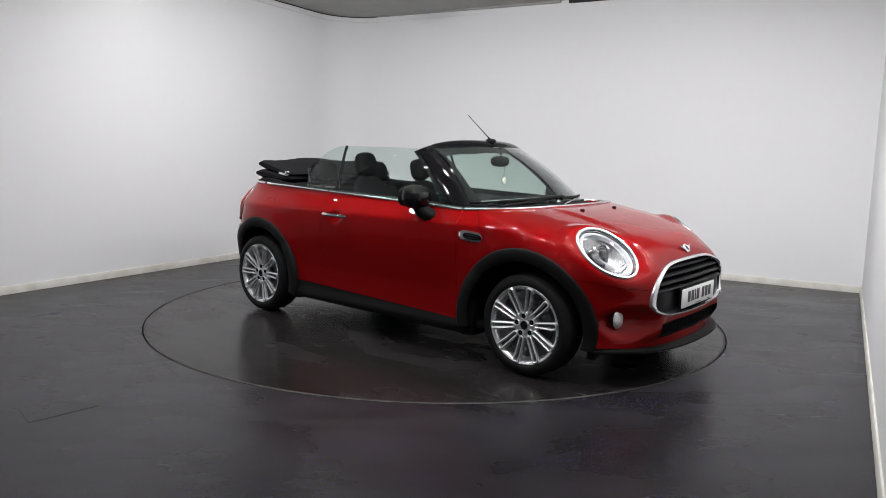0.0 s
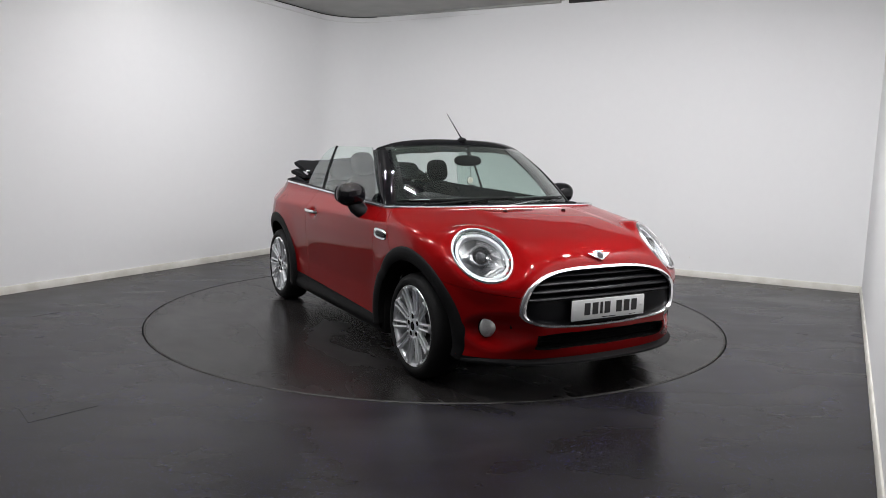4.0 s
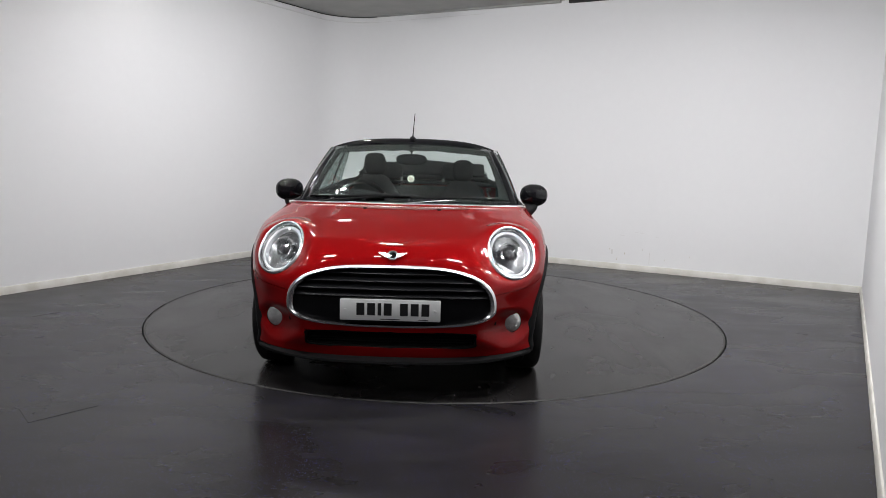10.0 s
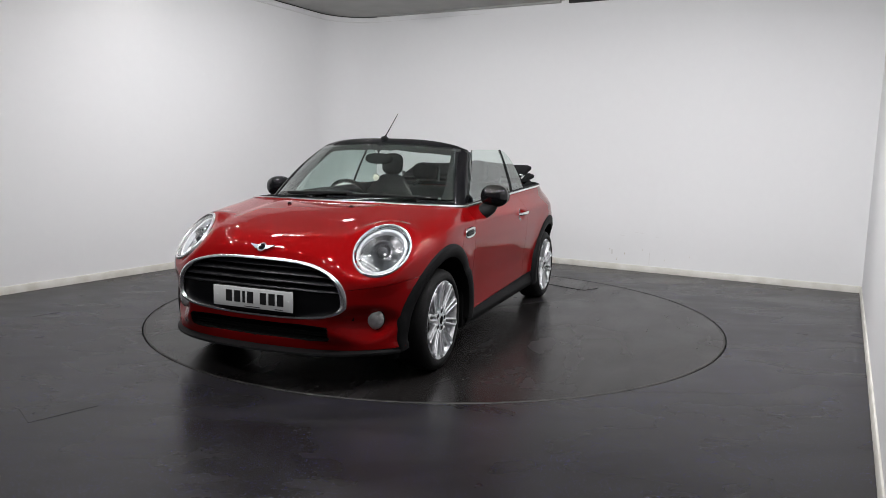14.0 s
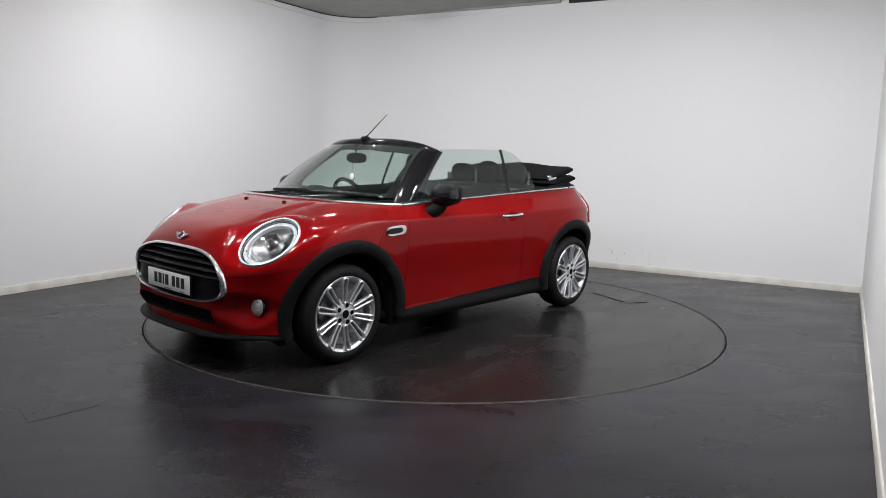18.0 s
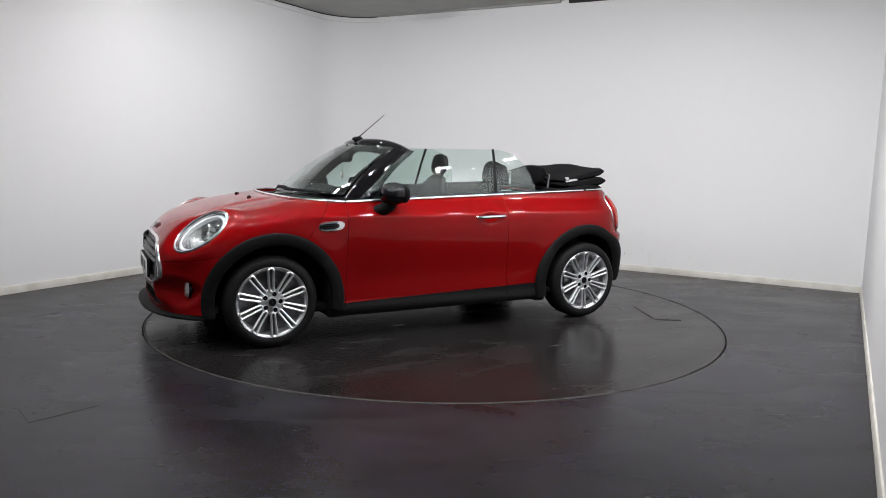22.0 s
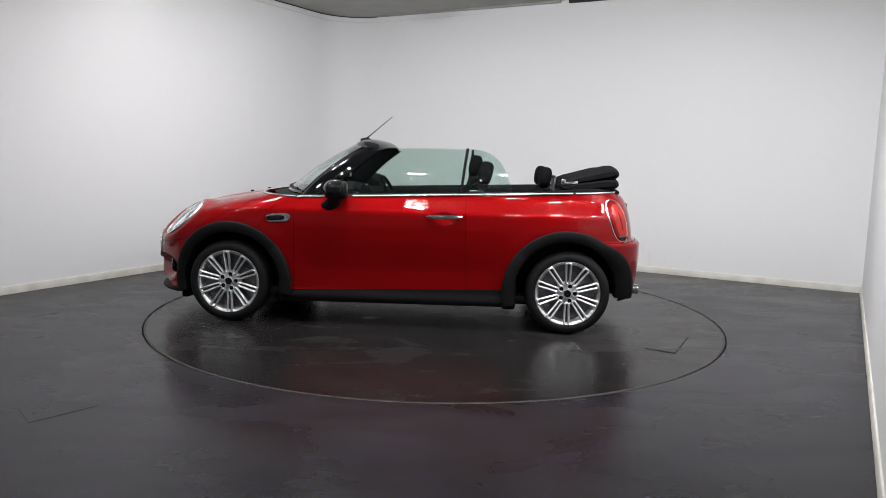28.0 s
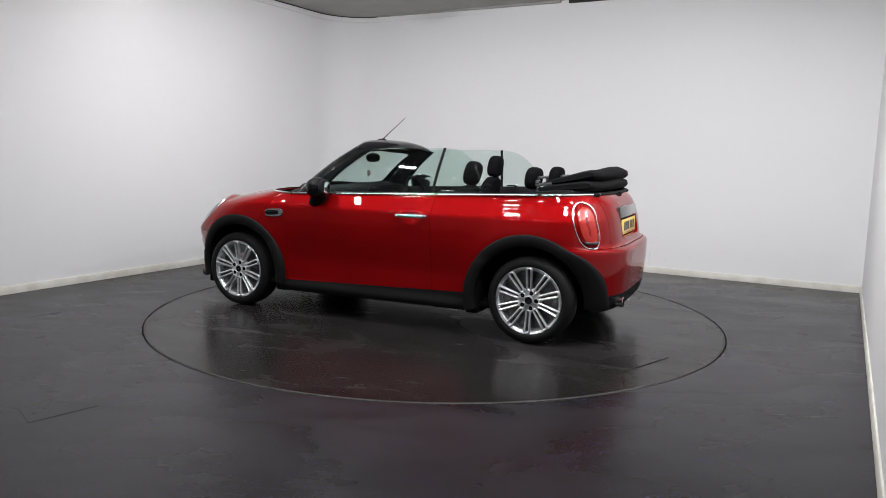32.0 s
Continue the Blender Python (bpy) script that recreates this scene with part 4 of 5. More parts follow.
def chin():
    bm = bmesh.new()
    loops = []
    for k in range(41):
        y = 0.755 * (k / 20 - 1)
        x = skin_x(y, 0.25)
        out = 0.054 * (1 - (abs(y) / 0.82) ** 3)
        loops.append([Vector((x - 0.03, y, 0.205)), Vector((x + out * 0.8, y, 0.200)), Vector((x + out, y, 0.206)), Vector((x + out * 0.95, y, 0.216)), Vector((x + out * 0.35, y, 0.221)), Vector((x + 0.003, y, 0.226)), Vector((x - 0.02, y, 0.228))])
    rings(bm, loops)
    part("chin_spoiler", bm, PLASTIC, car, "matt black chin spoiler blade", sharp=50)


chin()


def headlamp(side):
    h = new("headlamp")
    h.parent = car
    plain = lamp_frame(side)
    m = plain @ LAMP_FORM
    r = LAMP_R
    mean = sum(LAMP_RIM) / 64

    def rim_z(a):
        i = (a / (2 * math.pi) * 64) % 64
        lo = int(i)
        return LAMP_RIM[lo] * (1 - i + lo) + LAMP_RIM[(lo + 1) % 64] * (i - lo)

    def draped(profile):
        """Rings (radius, height, how far it follows the skin)."""
        bm = bmesh.new()
        loops = []
        for q, h, follow in profile:
            loops.append([m @ Vector((q * math.cos(a), q * math.sin(a), h + rim_z(a) * follow + mean * (1 - follow))) for a in (2 * math.pi * k / 64 for k in range(64))])
        rings(bm, loops, True, False)
        return bm
    part("chrome_ring", draped([(r + 0.004, -0.03, 1), (r + 0.004, 0.004, 1), (r - 0.002, 0.011, 1), (r - 0.007, 0.011, 1), (r - 0.011, 0.007, 1), (r - 0.013, -0.002, 1)]), BRIGHT_TRIM, h, "chrome headlamp ring", sharp=45)
    part("inner_gasket", draped([(r - 0.012, -0.001, 1), (r - 0.015, -0.005, 1), (r - 0.020, -0.012, 1), (r - 0.021, -0.034, 1)]), UNDER, h, "thin dark gap inside the ring")
    part("reflector", draped([(r - 0.016, -0.004, 1), (r - 0.024, -0.030, 0.9), (r - 0.05, -0.05, 0.4), (0.085, -0.07, 0), (0.02, -0.08, 0)]), LAMP_BOWL, h, "silver reflector bowl")
    part("light_ring", draped([(r - 0.0195, -0.030, 1), (r - 0.0205, -0.013, 1), (r - 0.029, -0.008, 1), (r - 0.039, -0.013, 1), (r - 0.042, -0.038, 1)]), LIGHT_PIPE, h, "white daytime-light ring")
    c = along((0.85, 0.30 * side, 0.42), plain @ Vector((0, 0.012, mean - 0.030)))
    bm = bmesh.new()
    lathe(bm, [(0.050, -0.04), (0.048, 0.004), (0.043, 0.010), (0.037, 0.004), (0.036, -0.02)], c, 40)
    part("projector_ring", bm, SATIN, h, "satin chrome projector bezel")
    bm = bmesh.new()
    lathe(bm, [(0.036, -0.010), (0.033, 0.006), (0.026, 0.018), (0.016, 0.023), (0.001, 0.025)], c, 32)
    part("projector_lens", bm, PROJECTOR, h, "dark glass projector lens")
    # hood over the projector and the two arms that hold it
    bm = bmesh.new()
    loops = []
    for k in range(17):
        a = radians(20 + 140 * k / 16)
        loops.append([c @ Vector((q * math.cos(a), q * math.sin(a), h)) for q, h in ((0.052, -0.03), (0.052, 0.012), (0.058, 0.016), (0.066, 0.006), (0.068, -0.03))])
    rings(bm, loops)
    part("projector_hood", bm, LAMP_BOWL, h, "silver hood over the projector")
    for k in range(3):
        bm = bmesh.new()
        box(bm, m @ Vector((0, -0.085 - 0.017 * k, -0.035 + 0.006 * k)), (0.012, 0.012, 0.11 - 0.02 * k), 0.003, plain.to_3x3().to_4x4() @ pose(0, 0, 0, 0, 90, 0))
        part("reflector_step", bm, SATIN, h, "stepped indicator reflector")
    lens = part("cover_lens", draped([(r - 0.015, 0.004, 1), (r - 0.04, 0.014, 0.9), (0.09, 0.024, 0.4), (0.045, 0.030, 0.1), (0.004, 0.032, 0), (0.004, 0.029, 0), (0.045, 0.027, 0.1), (0.09, 0.021, 0.4), (r - 0.04, 0.011, 0.9), (r - 0.017, 0.001, 1)]), CLEAR, h, "clear domed cover lens")
    lens.visible_shadow = False


both(headlamp)


def fog_lamp(side):
    c = Vector((skin_x(0.632, 0.39) - 0.066, side * 0.632, 0.39))
    m = along((0.995, 0.08 * side, 0.03), c + Vector((0.004, -0.002 * side, 0)))
    h = new("fog_lamp")
    h.parent = car
    bm = bmesh.new()
    lathe(bm, [(0.0610, -0.014), (0.0610, -0.004), (0.0600, -0.002), (0.0590, -0.003), (0.058, -0.02)], m, 36)
    part("bezel", bm, GLOSS_BLACK, h, "dark fog-lamp surround")
    bm = bmesh.new()
    lathe(bm, [(0.0592, -0.006), (0.053, 0.003), (0.036, 0.010), (0.016, 0.013), (0.001, 0.014)], m, 32)
    part("lens", bm, FROST, h, "ribbed clear fog-lamp lens")
    up = m.to_3x3().inverted() @ Vector((0, 0, 1))
    m2 = m @ Matrix.Rotation(math.atan2(up.y, up.x) - math.pi / 2, 4, "Z")
    for dx, dy, sx, sy in ((0, 0.018, 0.078, 0.002), (0, -0.018, 0.078, 0.002), (0, 0, 0.002, 0.088)):
        bm = bmesh.new()
        box(bm, m2 @ Vector((dx, dy, 0.0105)), (sx, sy, 0.004), 0.001, m2.to_3x3().to_4x4(), 1)
        part("lens_rib", bm, FROST, h)


both(fog_lamp)


def number_plate(x, z, mat, facing, w=0.515, h=0.111):
    p = new("number_plate")
    p.parent = car
    bm = bmesh.new()
    box(bm, (x, 0, z), (0.006, w, h), 0.0025)
    part("plate", bm, mat, p, "white reflective plate" if mat is PLATE_WHITE else "yellow reflective plate")
    xf = x + facing * 0.0038
    left = -0.175
    for k, cw in enumerate((0.045, 0.045, 0.020, 0.045, None, 0.045, 0.045, 0.045)):
        if cw is None:
            left += 0.028
            continue
        bm = bmesh.new()
        box(bm, (xf, facing * (left + cw / 2), z + 0.004), (0.0015, cw * 0.9, 0.064), 0.0005, segments=1)
        part("plate_bar", bm, PLATE_BLACK, p, "plain black bar")
        left += cw + 0.010
    for y, wide in ((0.0, 0.10), (0.17, 0.05)):
        bm = bmesh.new()
        box(bm, (xf, facing * y, z - 0.047), (0.001, wide, 0.004), 0.0003, segments=1)
        part("plate_bar", bm, PLATE_BLACK, p, "thin dark bar along the plate's foot")
    for y in (-0.23, 0.23):
        bm = bmesh.new()
        lathe(bm, [(0.006, 0.0), (0.005, 0.002), (0.001, 0.0025)], along((facing, 0, 0), (x + facing * 0.003, y, z)), 12)
        part("plate_screw", bm, FIXTURE, p, "small white screw cap")
    bm = bmesh.new()
    box(bm, (x - facing * 0.012, 0, z - 0.004), (0.018, w * 0.96, h + 0.012), 0.003)
    part("plate_holder", bm, PLASTIC, p, "black plate holder")


number_plate(2.201, 0.479, PLATE_WHITE, 1)


def badge(x, y, z, normal, scale):
    m = along(normal, (x, y, z))
    b = new("badge")
    b.parent = car
    up = m.to_3x3().inverted() @ Vector((0, 0, 1))
    ang = math.atan2(up.y, up.x) - math.pi / 2
    m = m @ Matrix.Rotation(ang, 4, "Z")
    bm = bmesh.new()
    lathe(bm, [(0.026 * scale, -0.004), (0.026 * scale, 0.004), (0.022 * scale, 0.007), (0.017 * scale, 0.004)], m, 28)
    part("badge_ring", bm, BRIGHT_TRIM, b)
    bm = bmesh.new()
    lathe(bm, [(0.021 * scale, 0.003), (0.001, 0.004)], m, 24)
    part("badge_disc", bm, GLOSS_BLACK, b, "black badge centre")
    for s in (1, -1):
        for k in range(3):
            y0, y1 = 0.0125 - 0.0085 * k, 0.0052 - 0.0085 * k
            x0, x1 = 0.021, 0.070 - 0.013 * k
            bm = bmesh.new()
            slab(bm, [m @ Vector((s * x * scale, y * scale, 0.0005)) for x, y in ((x0, y0), (x1, y0 + 0.003), (x1 - 0.008, y1 + 0.002), (x0, y1))], (m.to_3x3() @ Vector((0, 0, 1))) * 0.004)
            part("badge_wing", bm, SATIN, b)


badge(2.110, 0, 0.748, (0.75, 0, 0.66), 1.12)


def scuttle(side):
    s = new("side_indicator")
    s.parent = car
    for name, mat, sx, sz, h, label in (("surround", CHROME, 0.088, 0.033, 0.010, "chrome surround"), ("insert", GLOSS_BLACK, 0.070, 0.019, 0.014, "black slotted insert")):
        bm = bmesh.new()
        loops = []
        for grow, off in ((1.0, -0.008), (1.0, h * 0.5), (0.92, h), (0.5, h + 0.001), (0.02, h + 0.001)):
            loop = []
            for i in range(40):
                a = 2 * math.pi * i / 40
                c, d = math.cos(a), math.sin(a)
                x = 1.112 + sx * grow * math.copysign(abs(c) ** 0.55, c) + (0.017 if name == "insert" else 0)
                z = 0.790 + sz * grow * math.copysign(abs(d) ** 0.7, d) - 0.06 * (x - 1.125)
                loop.append(Vector((x, side * (skin_y(x, z) + off), z)))
            loops.append(loop)
        rings(bm, loops, True, False)
        part(name, bm, mat, s, label)
    for k in range(2):
        bm = bmesh.new()
        tube(bm, [Vector((x, side * (skin_y(x, 0.79) + 0.016), 0.797 - 0.014 * k - 0.06 * (x - 1.125))) for x in (1.085, 1.13, 1.185)], 0.0025, 6)
        part("slot_bar", bm, PLASTIC, s)


both(scuttle)


def door_handle(side):
    h = new("door_handle")
    h.parent = panel["door_left" if side > 0 else "door_right"]
    bm = bmesh.new()
    pts = []
    for k in range(13):
        x = -0.225 + 0.25 * k / 12
        bow = math.sin(math.pi * k / 12) ** 0.5
        pts.append(Vector((x, side * (skin_y(x, 0.832) + 0.006 + 0.026 * bow), 0.832 - 0.02 * (x + 0.1))))
    tube(bm, pts, [0.006 if k in (0, 12) else 0.0105 for k in range(13)], 10, flat=1.15)
    part("grip", bm, CHROME, h, "chrome door handle")


both(door_handle)

# ---------------------------------------------------------------- chrome belt line


def belt_strips():
    front = [p for p in BELT_LINE if p.x > 1.0]
    left = [p for p in BELT_LINE if p.x <= 1.0]
    for side in (1, -1):
        for lo, hi, name in ((0.60, 1.0, "belt_trim"), (-0.256, 0.596, "belt_trim"), (-1.02, -0.260, "belt_trim"), (-1.46, -1.024, "belt_trim")):
            pts = [Vector((p.x, side * (p.y + 0.004), p.z + 0.004)) for p in left if lo - 0.03 <= p.x <= hi + 0.03 and p.y > 0.42]
            pts = [p for p in pts if lo <= p.x <= hi] if len([p for p in pts if lo <= p.x <= hi]) > 2 else pts
            bm = bmesh.new()
            tube(bm, pts, 0.0075, 8, flat=1.0)
            part(name, bm, BRIGHT_TRIM, car, "thin chrome waistline strip")
    for side in (1, -1):
        bm = bmesh.new()
        tube(bm, [Vector((p.x, side * (p.y - 0.014), p.z + 0.003)) for p in left if p.x > -1.41], 0.0125, 8)
        part("waist_seal", bm, RUBBER, car, "black rubber waist seal")
    line = [Vector((p.x, -p.y, p.z + 0.005)) for p in front[::-1]] + [Vector((p.x, p.y, p.z + 0.005)) for p in front[1:]]
    bm = bmesh.new()
    tube(bm, line, 0.0085, 8)
    part("scuttle_trim", bm, BRIGHT_TRIM, car, "thin chrome strip below the windscreen")


belt_strips()

# ---------------------------------------------------------------- windscreen, pillars, glass


def screen(u, v):
    """Point of the windscreen: u from right (-1) to left (1), v from base to top."""
    base = Vector((1.235 - 0.27 * abs(u) ** 2.2, 0.715 * u, 0.975 - 0.022 * u * u))
    top = Vector((0.668 - 0.123 * abs(u) ** 2.2, 0.560 * u, 1.352 - 0.040 * abs(u) ** 2.5))
    p = base.lerp(top, v)
    bulge = 0.030 * math.sin(math.pi * v)
    return p + Vector((0.55, 0, 0.83)) * bulge * 0.8


def windscreen():
    w = new("windscreen")
    w.parent = car
    bm = bmesh.new()
    sheet(bm, lambda u, v: screen(2 * u - 1, v), 28, 12)
    pane = part("windscreen_glass", bm, GLASS, w, "green-tinted curved windscreen glass", thick=0.005)
    pane.visible_shadow = False
    # dark printed band and edges on the inside of the glass
    for name, f, nu, nv in (("top_band", lambda u, v: screen(2 * u - 1, 0.835 + 0.165 * v + (0.014 * noise.noise(Vector((u * 26, 0, 0))) + 0.022 * noise.noise(Vector((u * 7, 3, 0)))) * (1 - v)), 90, 2),
                            ("base_band", lambda u, v: screen(2 * u - 1, 0.075 * v), 30, 2),
                            ("edge_band", lambda u, v: screen(1 - (0.125 - 0.03 * v + 0.20 * max(0.2 - v, 0)) * u, v), 2, 12),
                            ("edge_band", lambda u, v: screen(-1 + (0.125 - 0.03 * v + 0.20 * max(0.2 - v, 0)) * u, v), 2, 12)):
        bm = bmesh.new()
        sheet(bm, lambda u, v: f(u, v) - Vector((0.007, 0, 0.009)), nu, nv)
        part(name, bm, UNDER, w, "dark printed glass border")
    for side in (1, -1):
        bm = bmesh.new()
        loops = []
        for k in range(17):
            v = -0.08 + 1.06 * k / 16
            p = screen(side * 0.995, v)
            wide = 0.104 - 0.016 * min(max(v, 0), 1)
            c = p + Vector((-wide * 0.75, side * -0.006, -0.012))
            loop = []
            for i in range(14):
                a = 2 * math.pi * i / 14
                ca, sa = math.cos(a), math.sin(a)
                loop.append(c + Vector((wide * math.copysign(abs(ca) ** 0.8, ca), side * 0.044 * math.copysign(abs(sa) ** 0.8, sa) - side * 0.012 * ca, 0.004 * ca)))
            loops.append(loop)
        rings(bm, loops)
        part("pillar", bm, GLOSS_BLACK, w, "gloss black windscreen pillar")
    bm = bmesh.new()
    loops = []
    for k in range(33):
        u = -1 + 2 * k / 32
        f = screen(u * 1.035, 0.985) - Vector((0.010, 0, 0.004)) * abs(u) ** 6
        depth = 0.273 - 0.178 * abs(u) ** 2.5
        slim = 1 - 0.62 * abs(u) ** 5
        loop = []
        for dx, dz in ((0.002, -0.014), (-0.006, 0.001), (-0.03, 0.015), (-depth * 0.25, 0.028), (-depth * 0.50, 0.030), (-depth * 0.80, 0.013), (-depth, -0.014), (-depth * 1.02, -0.034), (-depth * 0.85, -0.044), (-depth * 0.4, -0.036), (-0.012, -0.030)):
            loop.append(f + Vector((dx, 0, dz * slim + 0.005 * slim)))
        loops.append(loop)
    rings(bm, loops)
    part("header_rail", bm, GLOSS_BLACK, w, "black windscreen header", sharp=50)
    for y in (0.20, -0.44):
        bm = bmesh.new()
        box(bm, (0.560, y + 0.11, 1.312), (0.012, 0.36, 0.055), 0.005, pose(0, 0, 0, 0, -50, 0))
        part("sun_visor", bm, TRIM, w, "black folded sun visor")


windscreen()


def side_plane(x, z, side, out=0.0):
    k = (z - 0.97) / 0.35
    bow = 0.040 * k * (1 - k)
    return Vector((x, side * (0.742 - 0.133 * k + bow + out + 0.016 * (x - 0.6)), z))


def side_glass(side):
    d = panel["door_left" if side > 0 else "door_right"]
    back = Vector((0, -side * 0.005, 0))

    def pane(name, pts, parent, label):
        bm = bmesh.new()
        dense = []
        mid = [sum(p[i] for p in pts) / len(pts) for i in (0, 1)]
        for a, b in zip(pts, pts[1:] + pts[:1]):
            for k in range(6):
                dense.append((a[0] + (b[0] - a[0]) * k / 6, a[1] + (b[1] - a[1]) * k / 6))
        loops = []
        for j in range(17):
            loops.append([side_plane(mid[0] + (x - mid[0]) * (j + 0.02) / 16.02, mid[1] + (z - mid[1]) * (j + 0.02) / 16.02, side) for x, z in dense])
        rings(bm, loops + [[p + back for p in loop] for loop in loops[::-1]], True, True)
        ob = part(name, bm, GLASS, parent, label, sharp=30)
        ob.visible_shadow = False
        return ob
    pane("door_glass", [(0.90, 0.95), (0.52, 1.262), (0.45, 1.310), (0.20, 1.316), (-0.232, 1.318), (-0.192, 0.97)], d, "raised green-tinted door window")
    q = panel["quarter_left" if side > 0 else "quarter_right"]
    pane("quarter_glass", [(-0.214, 0.97), (-0.254, 1.318), (-0.30, 1.317), (-0.37, 1.302), (-0.44, 1.266), (-0.50, 1.207), (-0.545, 1.132), (-0.572, 1.05), (-0.59, 0.97)], q, "green-tinted rear quarter window")
    bm = bmesh.new()
    tube(bm, [side_plane(-0.203 - 0.040 * k / 8, 0.97 + 0.349 * k / 8, side, 0.002) for k in range(9)], 0.011, 8, flat=0.8)
    part("window_seal", bm, PLASTIC, q, "black rubber seal between the windows")
    bm = bmesh.new()
    box(bm, side_plane(-0.315, 1.012, side, -0.022), (0.10, 0.012, 0.014), 0.004)
    part("window_latch", bm, SATIN, q, "small silver latch")


both(side_glass)


def mirror(side):
    m = new("door_mirror")
    m.parent = panel["door_left" if side > 0 else "door_right"]
    c = Vector((0.685, side * 0.868, 1.003))
    swept = pose(0, 0, 0, 0, 4, 12 * side)
    bm = bmesh.new()
    ball(bm, c, (0.088, 0.096, 0.077), 2.3, swept, 36, 20)
    part("mirror_cap", bm, GLOSS_BLACK, m, "gloss black mirror shell")
    bm = bmesh.new()
    ball(bm, c + Vector((-0.058, 0, 0)), (0.030, 0.086, 0.066), 2.6, swept)
    part("mirror_rim", bm, PLASTIC, m, "black mirror rim")
    bm = bmesh.new()
    ball(bm, c + Vector((-0.0835, 0, 0)), (0.004, 0.066, 0.048), 2.6, pose(0, 0, 0, 0, 2, 14 * side))
    part("mirror_glass", bm, CHROME, m, "mirror glass")
    bm = bmesh.new()
    tube(bm, [c + Vector((0.0, -side * 0.02, -0.045)), c + Vector((0.020, -side * 0.035, -0.085)), c + Vector((0.050, -side * 0.060, -0.112)), c + Vector((0.085, -side * 0.095, -0.125))], [0.062, 0.064, 0.062, 0.056], 16, flat=0.75)
    part("mirror_arm", bm, PLASTIC, m, "black mirror foot")


both(mirror)


def aerial():
    a = new("aerial")
    a.parent = car
    bm = bmesh.new()
    ball(bm, (0.628, 0, 1.378), (0.045, 0.022, 0.018), 2.2)
    part("base", bm, PLASTIC, a, "black aerial foot")
    bm = bmesh.new()
    tube(bm, [(0.622, 0, 1.388), (0.60, 0, 1.408), (0.52, 0, 1.476), (0.412, 0, 1.567)], [0.008, 0.0042, 0.0032, 0.0024], 8)
    part("rod", bm, PLASTIC, a, "thin black aerial rod")


aerial()


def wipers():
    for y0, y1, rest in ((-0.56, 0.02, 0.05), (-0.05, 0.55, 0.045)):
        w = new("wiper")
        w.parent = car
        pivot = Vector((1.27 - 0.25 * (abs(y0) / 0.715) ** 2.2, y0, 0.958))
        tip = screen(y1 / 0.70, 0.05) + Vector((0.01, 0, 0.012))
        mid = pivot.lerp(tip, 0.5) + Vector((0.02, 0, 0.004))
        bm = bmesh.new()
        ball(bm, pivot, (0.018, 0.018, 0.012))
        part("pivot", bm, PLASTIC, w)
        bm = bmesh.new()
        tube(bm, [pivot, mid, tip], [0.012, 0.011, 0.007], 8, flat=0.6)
        # the second arm's bright metal stands for a lamp glint on black
        part("arm", bm, SATIN if y0 > -0.1 else PLASTIC, w, "black wiper arm with its glint put in as satin metal" if y0 > -0.1 else "black wiper arm")
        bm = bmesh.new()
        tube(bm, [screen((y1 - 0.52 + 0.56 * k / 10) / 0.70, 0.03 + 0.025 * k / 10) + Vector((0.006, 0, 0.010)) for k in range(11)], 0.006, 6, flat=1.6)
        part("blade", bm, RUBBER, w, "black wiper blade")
    for y in (0.221, -0.221):
        bm = bmesh.new()
        z = 0.85
        while skin_x(y, z) > 1.515:
            z += 0.001
        ball(bm, (1.515, y, z + 0.011), (0.016, 0.012, 0.009))
        part("washer_jet", bm, PLASTIC, car, "small black washer jet")
    bm = bmesh.new()
    sheet(bm, lambda u, v: (lambda y: Vector((cowl(y) - 0.004 - (cowl(y) - screen(y / 0.72, 0.0).x + 0.02) * v, y, 0.953 - 0.03 * abs(y / 0.75) ** 2 * 0.6 + 0.012 * v)))(-0.74 + 1.48 * u), 30, 4)
    part("scuttle_panel", bm, PLASTIC, car, "matt black scuttle panel below the windscreen", thick=0.004)


wipers()

# ---------------------------------------------------------------- tail


def tail_arc(run, z):
    """Point of the tail corner, run metres along it from its middle towards the flank."""
    phis = [0.02 + 1.5 * i / 160 for i in range(161)]
    pts = [skin_rear(q, z) for q in phis]
    far = [0.0]
    for a, b in zip(pts, pts[1:]):
        far.append(far[-1] + (b - a).length)
    mid = float(np.interp(math.pi / 4, phis, far))
    return skin_rear(float(np.interp(mid + run, far, phis)), z)


